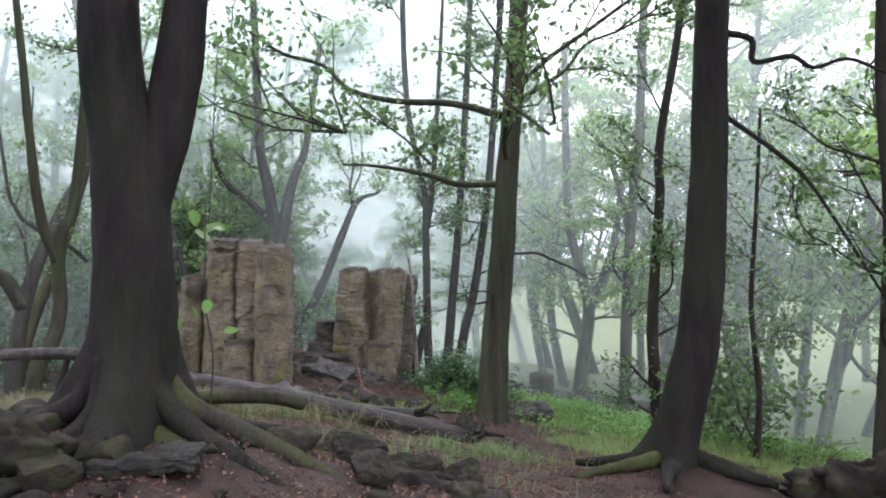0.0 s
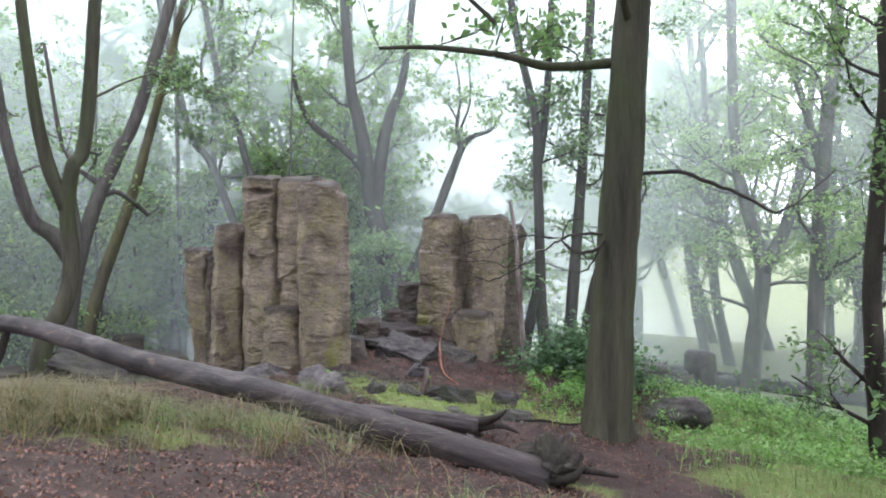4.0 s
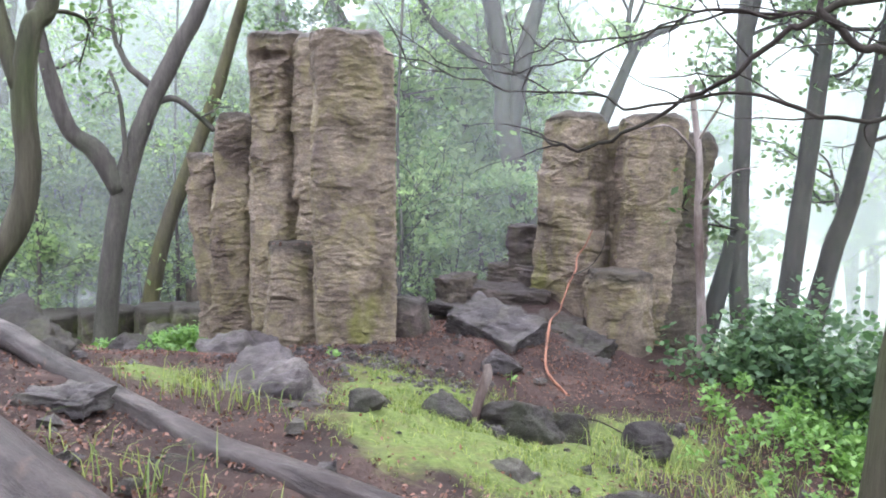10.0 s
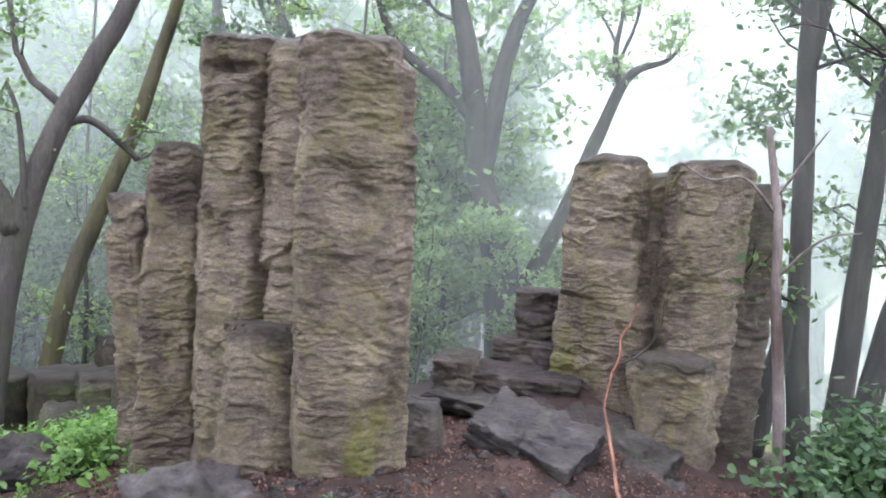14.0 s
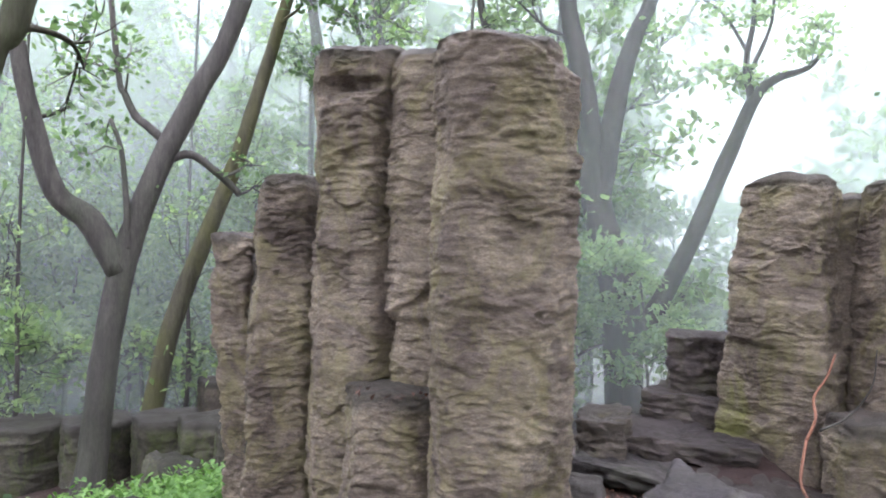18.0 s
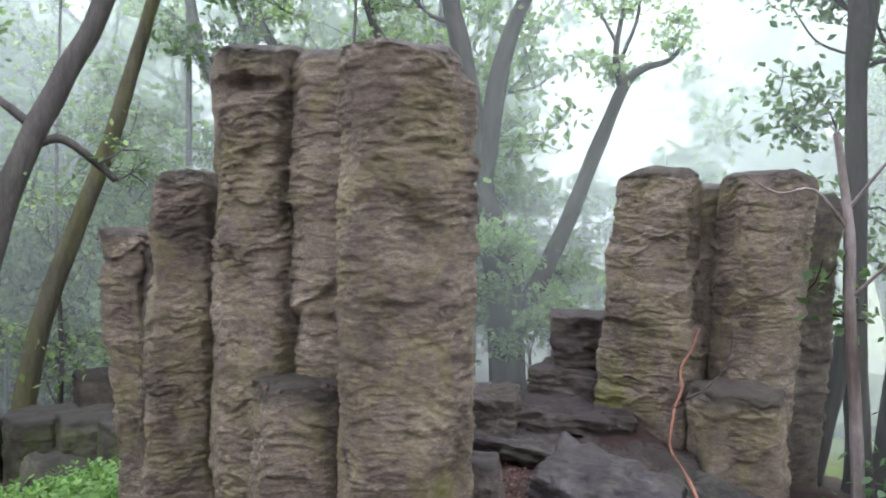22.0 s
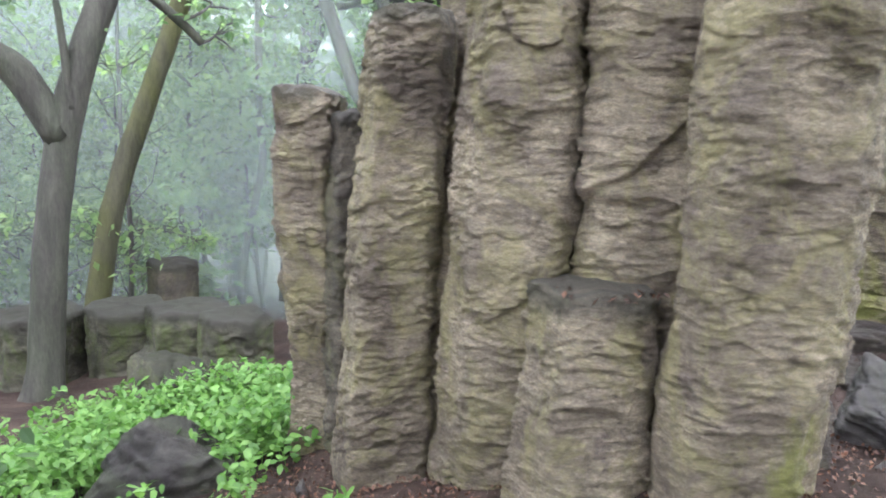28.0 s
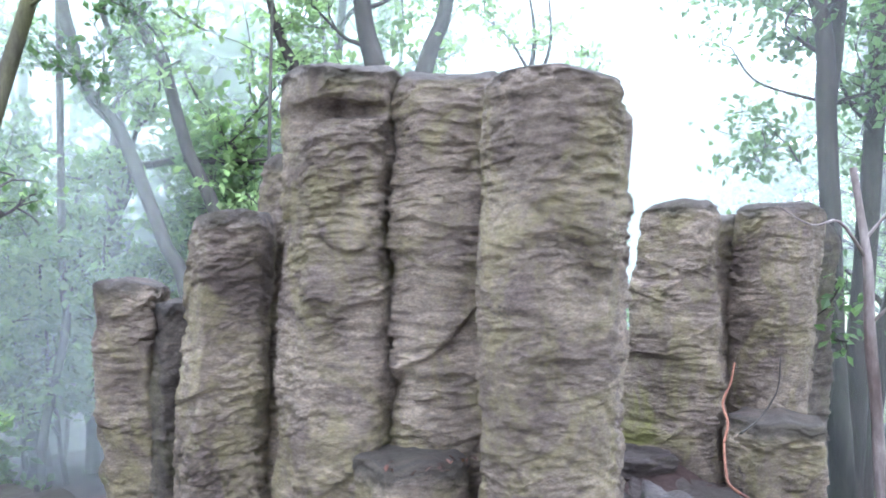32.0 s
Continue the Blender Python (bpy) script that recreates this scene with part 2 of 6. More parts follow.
M_BARK_DARK = bark_material("dark_wet_bark", (0.013, 0.01, 0.008), (0.045, 0.036, 0.029), (0.036, 0.042, 0.023), 0.5)
# Darkest bark, kept for the two large trunks near the start and their roots.
M_BARK_BLACK = bark_material("near_black_bark", (0.008, 0.0068, 0.006), (0.028, 0.023, 0.019), (0.026, 0.031, 0.016), 0.55, 0.8)
M_BARK_GREY = bark_material("grey_beech_bark", (0.019, 0.018, 0.012), (0.07, 0.064, 0.042), (0.042, 0.055, 0.02), 0.85, 0.7, 0.1)
M_BARK_LICHEN = bark_material("lichen_tinted_bark", (0.032, 0.03, 0.02), (0.085, 0.078, 0.05), (0.1, 0.1, 0.032), 0.7)
M_BARK_MID = bark_material("forest_bark", (0.034, 0.031, 0.027), (0.092, 0.084, 0.07), (0.06, 0.072, 0.042), 0.5)
M_DEADWOOD = log_material()
M_BARK_MOSS = bark_material("mossy_bark", (0.02, 0.018, 0.013), (0.05, 0.045, 0.03), (0.07, 0.085, 0.02), 0.7, 0.85)
M_REDWOOD = bark_material("fresh_split_wood", (0.15, 0.065, 0.04), (0.34, 0.165, 0.105), (0.06, 0.035, 0.027), 0.85, 0.6)
M_PALEWOOD = bark_material("peeling_dead_bark", (0.04, 0.026, 0.021), (0.3, 0.26, 0.23), (0.06, 0.038, 0.03), 0.9, 0.8)


def leaf_material(name, a, b_col, through=0.45):
    m, n, l, b = material(name)
    g = n.new("ShaderNodeNewGeometry")
    col = n_ramp(n, l, g.outputs["Random Per Island"], [(0.0, a), (1.0, b_col)])
    l.new(col, b.inputs["Base Color"])
    b.inputs["Roughness"].default_value = 0.45
    b.inputs["Specular IOR Level"].default_value = 0.35
    t, mix = n.new("ShaderNodeBsdfTranslucent"), n.new("ShaderNodeMixShader")
    warm = n_mix(n, l, 1.0, col, (1.05, 1.15, 0.9), "MULTIPLY")
    l.new(warm, t.inputs["Color"])
    mix.inputs[0].default_value = through
    l.new(b.outputs[0], mix.inputs[1])
    l.new(t.outputs[0], mix.inputs[2])
    l.new(mix.outputs[0], n["Material Output"].inputs["Surface"])
    return m


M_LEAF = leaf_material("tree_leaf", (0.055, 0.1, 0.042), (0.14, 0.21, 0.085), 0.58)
# Far and understory leaves: haze and backlight put into paler base colours.
M_LEAF_HAZED = leaf_material("haze_paled_far_leaf", (0.17, 0.25, 0.12), (0.33, 0.42, 0.2), 0.78)
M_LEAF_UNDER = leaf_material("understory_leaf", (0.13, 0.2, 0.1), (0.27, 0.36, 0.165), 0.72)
M_LEAF_BUSH = leaf_material("bush_leaf", (0.04, 0.085, 0.04), (0.105, 0.18, 0.075), 0.4)
M_LEAF_BRIGHT = leaf_material("fresh_herb_leaf", (0.075, 0.165, 0.035), (0.17, 0.3, 0.075), 0.4)
M_GRASS = leaf_material("grass_blade", (0.085, 0.135, 0.03), (0.24, 0.275, 0.075), 0.4)
M_GRASS_DRY = leaf_material("dry_grass_blade", (0.075, 0.09, 0.035), (0.19, 0.14, 0.065), 0.4)
M_GRASS_TALL = leaf_material("woodland_grass_blade", (0.08, 0.13, 0.04), (0.19, 0.25, 0.09), 0.4)
M_LITTER = leaf_material("fallen_leaf", (0.04, 0.021, 0.016), (0.17, 0.08, 0.05), 0.1)


def ground_material():
    m, n, l, b = material("forest_soil")
    big = n_noise(n, l, n_map(n, l, (1, 1, 1)), 3.0, 8, 0.65)
    fine = n_noise(n, l, n_map(n, l, (1, 1, 1)), 38, 6, 0.7)
    soil = n_ramp(n, l, big, [(0.3, (0.019, 0.012, 0.01)), (0.55, (0.044, 0.028, 0.022)), (0.75, (0.085, 0.056, 0.045))])
    soil = n_mix(n, l, 0.6, soil, n_ramp(n, l, fine, [(0.3, (0.4, 0.38, 0.38)), (0.7, (1.4, 1.3, 1.25))]), "MULTIPLY")
    moss = n_noise(n, l, n_map(n, l, (1, 1, 1)), 7.0, 7, 0.68)
    green = n_ramp(n, l, fine, [(0.3, (0.045, 0.062, 0.016)), (0.55, (0.105, 0.142, 0.036)), (0.8, (0.18, 0.2, 0.06))])
    green = n_mix(n, l, n_ramp(n, l, moss, [(0.5, (0, 0, 0)), (0.66, (0.75, 0.75, 0.75))]), green, (0.1, 0.085, 0.035))
    at = n.new("ShaderNodeAttribute")
    at.attribute_name = "cover"
    edge = n_math(n, l, "ADD", at.outputs["Fac"], n_math(n, l, "MULTIPLY", n_math(n, l, "SUBTRACT", big, 0.5), 0.9))
    mask = n_ramp(n, l, edge, [(0.42, (0, 0, 0)), (0.58, (1, 1, 1))])
    l.new(n_mix(n, l, mask, soil, green), b.inputs["Base Color"])
    b.inputs["Roughness"].default_value = 0.75
    b.inputs["Specular IOR Level"].default_value = 0.2
    low = n_bump(n, l, big, 0.5, 0.05, None)
    n_bump(n, l, fine, 0.8, 0.02, b, low)
    return m


M_GROUND = ground_material()


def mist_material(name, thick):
    """A translucent sheet standing in for haze: lets most light pass and scatters the rest to both sides."""
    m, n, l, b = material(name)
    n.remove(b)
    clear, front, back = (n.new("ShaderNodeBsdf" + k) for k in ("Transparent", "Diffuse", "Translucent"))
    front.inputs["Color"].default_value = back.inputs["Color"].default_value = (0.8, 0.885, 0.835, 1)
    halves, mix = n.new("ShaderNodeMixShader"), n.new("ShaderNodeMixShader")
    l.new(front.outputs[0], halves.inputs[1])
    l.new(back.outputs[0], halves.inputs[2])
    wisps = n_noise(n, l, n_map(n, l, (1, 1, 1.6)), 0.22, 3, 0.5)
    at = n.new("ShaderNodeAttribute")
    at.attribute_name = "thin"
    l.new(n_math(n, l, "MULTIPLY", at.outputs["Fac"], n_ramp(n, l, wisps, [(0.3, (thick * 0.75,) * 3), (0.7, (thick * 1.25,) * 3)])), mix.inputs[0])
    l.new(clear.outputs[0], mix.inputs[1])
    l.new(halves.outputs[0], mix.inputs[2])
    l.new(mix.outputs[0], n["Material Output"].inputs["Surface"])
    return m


# ---------------- mesh helpers ----------------
def mesh_np(name, verts, faces, mat=None, smooth=True):
    verts = np.asarray(verts, dtype=np.float32).reshape(-1, 3)
    faces = np.asarray(faces, dtype=np.int32)
    k = faces.shape[1]
    me = bpy.data.meshes.new(name)
    me.vertices.add(len(verts))
    me.vertices.foreach_set("co", verts.ravel())
    me.loops.add(faces.size)
    me.loops.foreach_set("vertex_index", faces.ravel())
    me.polygons.add(len(faces))
    me.polygons.foreach_set("loop_start", np.arange(0, faces.size, k, dtype=np.int32))
    me.polygons.foreach_set("use_smooth", np.full(len(faces), smooth, dtype=bool))
    me.update(calc_edges=True)
    if mat:
        me.materials.append(mat)
    return me


def thing(name, label, category, base, group="", kind=""):
    ob = new(name)
    ob.location = base
    ob.empty_display_size = 0.1
    return tagged(ob, label, category, group, kind)


def part(name, me, parent, label=""):
    """A mesh in world coordinates, hung under its thing or part."""
    ob = new(name, me)
    ob.parent = parent
    if not parent.parent:
        ob.matrix_parent_inverse = Matrix.Translation(-Vector(parent.location))
    return tagged(ob, label)


def solid(name, me, label, category, group="", kind=""):
    return tagged(new(name, me), label, category, group, kind)


def smooth_path(pts, per=6):
    """Catmull-Rom through the points."""
    p = [np.array(q, float) for q in pts]
    p = [2 * p[0] - p[1]] + p + [2 * p[-1] - p[-2]]
    out = []
    for i in range(1, len(p) - 2):
        for s in range(per):
            u = s / per
            out.append(0.5 * (2 * p[i] + (p[i + 1] - p[i - 1]) * u + (2 * p[i - 1] - 5 * p[i] + 4 * p[i + 1] - p[i + 2]) * u * u
                              + (3 * p[i] - p[i - 1] - 3 * p[i + 1] + p[i + 2]) * u ** 3))
    out.append(p[-2])
    return np.array(out)


def tube(path, radii, segs=10, rough=0.0, seed=0, flare=0.0, flare_len=0.4, caps=True, groove=None):
    """A tapered round stem along a path; radii: one a point of the path. flare: root swelling at its start."""
    path = np.asarray(path, float)
    n = len(path)
    tang = np.gradient(path, axis=0)
    tang /= np.linalg.norm(tang, axis=1)[:, None] + 1e-9
    ref = np.array([1.0, 0, 0]) if abs(tang[0][0]) < 0.8 else np.array([0, 1.0, 0])
    verts = []
    run = 0.0
    for i in range(n):
        u = ref - tang[i] * (ref @ tang[i])
        u /= np.linalg.norm(u)
        v = np.cross(tang[i], u)
        ref = u
        if i:
            run += np.linalg.norm(path[i] - path[i - 1])
        for j in range(segs):
            a = 2 * math.pi * j / segs
            r = radii[i]
            if rough:
                q = path[i] * 2.2 + (u * math.cos(a) + v * math.sin(a)) * 0.9 + seed * 7.3
                r *= 1 + rough * noise.noise(Vector(q)) + rough * 0.5 * noise.noise(Vector(q * 3.1))
            if flare:
                k = max(0.0, 1 - run / flare_len) ** 2
                r *= 1 + flare * k * (0.65 + 0.6 * math.cos(a * 3 + seed) + 0.35 * math.cos(a * 5 + 2 * seed))
            if groove is not None:
                da = abs((a - groove - 0.25 * math.sin(i * 0.21) + math.pi) % (2 * math.pi) - math.pi)
                r *= 1 - 0.16 * max(0.0, 1 - da / 0.13)
            verts.append(path[i] + u * (r * math.cos(a)) + v * (r * math.sin(a)))
    faces = []
    for i in range(n - 1):
        for j in range(segs):
            k = (j + 1) % segs
            faces.append((i * segs + j, i * segs + k, (i + 1) * segs + k, (i + 1) * segs + j))
    if not caps:
        return np.array(verts), faces
    c0, c1 = len(verts), len(verts) + 1
    verts += [path[0], path[-1]]
    for j in range(segs):
        k = (j + 1) % segs
        faces.append((c0, k, j, j))
        faces.append((c1, (n - 1) * segs + j, (n - 1) * segs + k, (n - 1) * segs + k))
    return np.array(verts), faces


def tube_mesh(name, pts, r0, r1, mat, segs=10, per=6, **kw):
    path = smooth_path(pts, per)
    v, f = tube(path, np.linspace(r0, r1, len(path)), segs, **kw)
    me = bpy.data.meshes.new(name)
    me.from_pydata([tuple(p) for p in v], [], [tuple(dict.fromkeys(q)) for q in f])
    for p in me.polygons:
        p.use_smooth = True
    me.materials.append(mat)
    return me


def leaf_verts(centres, size, rng, flat=0.55, narrow=0.62, full=False):
    """Folded leaves: kite-shaped of two triangles, or fuller rounded ones of four."""
    c = np.asarray(centres, float)
    n = len(c)
    yaw = rng.uniform(0, 2 * np.pi, n)
    pitch = rng.normal(-0.35, flat, n)
    d = np.stack([np.cos(yaw) * np.cos(pitch), np.sin(yaw) * np.cos(pitch), np.sin(pitch)], 1)
    up = rng.normal(0, flat, (n, 3)) + np.array([0, 0, 1.0])
    side = np.cross(d, up)
    side /= np.linalg.norm(side, axis=1)[:, None] + 1e-9
    nor = np.cross(side, d)
    s = (size * rng.uniform(0.6, 1.3, n))[:, None]
    w = s * narrow * 0.5
    a = c - d * s * 0.45
    tip = c + d * s * 0.55 - nor * s * 0.1
    m = c + nor * s * 0.08
    if full:
        lo, hi = c - d * s * 0.22, c + d * s * 0.2
        v = np.stack([a, lo + side * w, hi + side * w * 0.85 - nor * s * 0.04, tip, hi - side * w * 0.85 - nor * s * 0.04, lo - side * w], 1).reshape(-1, 3)
        i = np.arange(n) * 6
        return v, np.concatenate([np.stack([i, i + p, i + q], 1) for p, q in ((1, 2), (2, 3), (3, 4), (4, 5))])
    v = np.stack([a, m + side * w - nor * s * 0.05, tip, m - side * w - nor * s * 0.05], 1).reshape(-1, 3)
    i = np.arange(n) * 4
    f = np.concatenate([np.stack([i, i + 1, i + 2], 1), np.stack([i, i + 2, i + 3], 1)])
    return v, f


# ---------------- ground ----------------
KY = [-400, -4, 0, 3.5, 6, 8, 9.3, 11, 13, 17, 22, 30, 60, 400]
KH = [0.2, 0.4, 0.9, 1.28, 0.75, 0.42, 0.2, 0.06, 0.06, -0.6, -1.5, -2.6, -3.2, -3.2]
KX = [-1.5, -1.5, -1.5, -1.5, -2.0, -3.0, -2.5, -2.4, -1.9, -2.5, -2.5, -2.5, -2.5, -2.5]
KR = [0, 0.1, 0.3, 0.3, 0.17, 0.14, 0.1, 0.22, 0.2, 0.26, 0.2, 0.05, 0, 0]
KL = [0, 0, 0.05, 0.05, 0.08, 0.08, 0.1, 0.25, 0.22, 0.14, 0.1, 0.04, 0, 0]
# mounds: x, y, height, reach
MOUNDS = [(1.95, 6.0, 0.22, 0.7), (3.4, 5.3, 0.35, 0.8), (-1.0, 3.2, 0.06, 0.7), (0.6, 9.25, 0.05, 0.4), (-3.7, 9.6, 0.15, 0.7), (-1.85, 13.5, 0.24, 0.5), (-0.85, 12.7, -0.13, 0.45)]


def ground_z(x, y):
    h, xc = np.interp(y, KY, KH), np.interp(y, KY, KX)
    r, lft = np.interp(y, KY, KR), np.interp(y, KY, KL)
    d = x - xc
    right = np.log1p(np.exp(np.clip(d * 3, -40, 40))) / 3
    left = np.log1p(np.exp(np.clip(-d * 3, -40, 40))) / 3
    z = h - r * np.minimum(right, 9) - lft * np.minimum(left, 9) + 0.05
    for mx, my, mh, mr in MOUNDS:
        z = z + mh * np.exp(-((x - mx) ** 2 + (y - my) ** 2) / mr ** 2)
    z = z + 0.03 * np.sin(x * 3.1 + 1.3 * np.sin(y * 2.3)) * np.cos(y * 2.7 + x) + 0.015 * np.sin(x * 9 + y * 4) * np.sin(y * 8 - x * 3)
    return z


def gz(x, y):
    return float(ground_z(np.float64(x), np.float64(y)))


def blob(x, y, cx, cy, rx, ry):
    return np.exp(-(((x - cx) / rx) ** 2 + ((y - cy) / ry) ** 2))


def cover_at(x, y):
    """How grassy the ground is, 0 to 1."""
    c = 0.95 * blob(x, y, -1.0, 10.0, 0.85, 0.8) + 0.7 * blob(x, y, -1.75, 10.75, 0.5, 0.45) + 0.7 * blob(x, y, -2.6, 9.6, 0.4, 0.3)
    c = c + 0.75 * blob(x, y, -0.5, 11.2, 0.45, 0.5) + 0.55 * blob(x, y, -2.1, 7.0, 1.1, 0.6) + 0.6 * blob(x, y, 0.45, 8.1, 0.5, 0.25)
    c = c + 0.6 * blob(x, y, -0.2, 4.9, 0.5, 0.35) + 0.5 * blob(x, y, 0.6, 6.5, 0.4, 0.4) + 0.3 * blob(x, y, -3.0, 6.0, 1.2, 1.0)
    x, y = x + 0.35 * np.sin(y * 1.7) + 0.15 * np.sin(y * 4.3 + x), y + 0.8 * np.sin(x * 1.1 + 0.5) + 0.3 * np.sin(x * 3.3)
    field = 1 / (1 + np.exp(np.clip(-(x - 1.7 - 0.7 * np.maximum(0, 9 - y)) * 3, -40, 40))) * np.clip((y - 6.5) / 2, 0, 1)
    left = 1 / (1 + np.exp(np.clip((x + 4.6) * 4, -40, 40))) * np.clip((y - 9.2) / 1.5, 0, 1) * 0.3
    far = np.clip((y - 14.5) / 2, 0, 1) * np.clip((x + 3.5) / 3, 0, 1)
    return np.clip(np.maximum(np.maximum(c, field), np.maximum(left, far)), 0, 1)


def axis(lo, hi, step, far):
    mid = list(np.arange(lo, hi + 1e-6, step))
    s, p = step, hi
    up = []
    while p < far:
        s *= 1.25
        p += s
        up.append(p)
    s, p = step, lo
    down = []
    while p > -far:
        s *= 1.25
        p -= s
        down.append(p)
    return np.array(down[::-1] + mid + up)


gx, gy = axis(-7.0, 4.0, 0.06, 350), axis(1.5, 14.5, 0.06, 350)
GX, GY = np.meshgrid(gx, gy)
GZ = ground_z(GX, GY)
near = (np.abs(GX) < 9) & (GY < 18) & (GY > 0)
lump = np.zeros_like(GZ)
for iy, ix in zip(*np.nonzero(near)):
    lump[iy, ix] = noise.noise(Vector((GX[iy, ix] * 5, GY[iy, ix] * 5, 3))) * 0.032 + noise.noise(Vector((GX[iy, ix] * 14, GY[iy, ix] * 14, 9))) * 0.014
GZ = GZ + lump
nx, ny = len(gx), len(gy)
idx = np.arange(nx * ny).reshape(ny, nx)
quads = np.stack([idx[:-1, :-1], idx[:-1, 1:], idx[1:, 1:], idx[1:, :-1]], -1).reshape(-1, 4)
me = mesh_np("ground", np.stack([GX, GY, GZ], -1).reshape(-1, 3), quads, M_GROUND)
at = me.attributes.new("cover", "FLOAT", "POINT")
at.data.foreach_set("value", cover_at(GX, GY).astype(np.float32).ravel())
solid("ground", me, "dark wet forest soil with leaf litter, moss and grass", "ground", kind="structure")


# ---------------- rocks ----------------
PERM = np.random.default_rng(12).permutation(256)
PERM = np.concatenate([PERM, PERM, PERM])
GRAD = np.array([(1, 1, 0), (-1, 1, 0), (1, -1, 0), (-1, -1, 0), (1, 0, 1), (-1, 0, 1), (1, 0, -1), (-1, 0, -1), (0, 1, 1), (0, -1, 1), (0, 1, -1), (0, -1, -1)], float)


def pn(x, y, z):
    """Gradient noise over whole arrays, about -0.8 to 0.8."""
    x, y, z = np.broadcast_arrays(np.asarray(x, float), np.asarray(y, float), np.asarray(z, float))
    xi, yi, zi = (np.floor(q).astype(int) for q in (x, y, z))
    xf, yf, zf = x - xi, y - yi, z - zi
    xi, yi, zi = xi & 255, yi & 255, zi & 255
    u, v, w = (q * q * q * (q * (q * 6 - 15) + 10) for q in (xf, yf, zf))
    out = 0.0
    for dx in (0, 1):
        for dy in (0, 1):
            for dz in (0, 1):
                g = GRAD[PERM[PERM[PERM[(xi + dx) & 255] + yi + dy] + zi + dz] % 12]
                d = g[..., 0] * (xf - dx) + g[..., 1] * (yf - dy) + g[..., 2] * (zf - dz)
                out = out + d * (u if dx else 1 - u) * (v if dy else 1 - v) * (w if dz else 1 - w)
    return out


def step01(e0, e1, v):
    t = np.clip((v - e0) / (e1 - e0), 0, 1)
    return t * t * (3 - 2 * t)


def beds(x, y, z, freq, spread, wave):
    """Flat-lying broken layers: each layer is proud or set back by its own uneven amount."""
    lay = (z + wave * pn(x * 5.1, y * 5.1, z * 4.0) + wave * 1.5 * pn(x * 1.6 + 7, y * 1.6, z * 1.5)) * freq
    i = np.floor(lay)
    f = lay - i
    lo, hi = pn(x * spread + 3.7, y * spread, (i - 1) * 3.37), pn(x * spread + 3.7, y * spread, i * 3.37)
    return lo + (hi - lo) * step01(0.0, 0.22, f) + 0.12 * (0.5 - f)


def plates(x, y, z, across, up, seed):
    """Broken plates: each cell is proud or set back by its own amount and tilted its own way, with sharp edges."""
    q = np.stack(np.broadcast_arrays(x * across + 0.5 * pn(x * across * 0.6, y * across * 0.6, z * up * 0.6), y * across, z * up + 0.45 * pn(x * across * 0.5 + 9, y * across * 0.5, z * up * 0.4)), -1)
    base = np.floor(q).astype(int)
    best = np.full(q.shape[:-1], 9.0)
    out = np.zeros(q.shape[:-1])
    for dx in (-1, 0, 1):
        for dy in (-1, 0, 1):
            for dz in (-1, 0, 1):
                c = base + np.array((dx, dy, dz))
                h = PERM[PERM[PERM[(c[..., 0] + seed) & 255] + (c[..., 1] & 255)] + (c[..., 2] & 255)]
                h2, h3 = PERM[h + 17], PERM[h + 91]
                v = q - c - np.stack([h, h2, h3], -1) / 255.0
                d = (v * v).sum(-1)
                near = d < best
                best = np.where(near, d, best)
                val = (PERM[h + 133] / 127.5 - 1) + 0.9 * ((h2 / 127.5 - 1) * v[..., 0] + (h3 / 127.5 - 1) * v[..., 1] - 0.6 * v[..., 2])
                out = np.where(near, val, out)
    return out


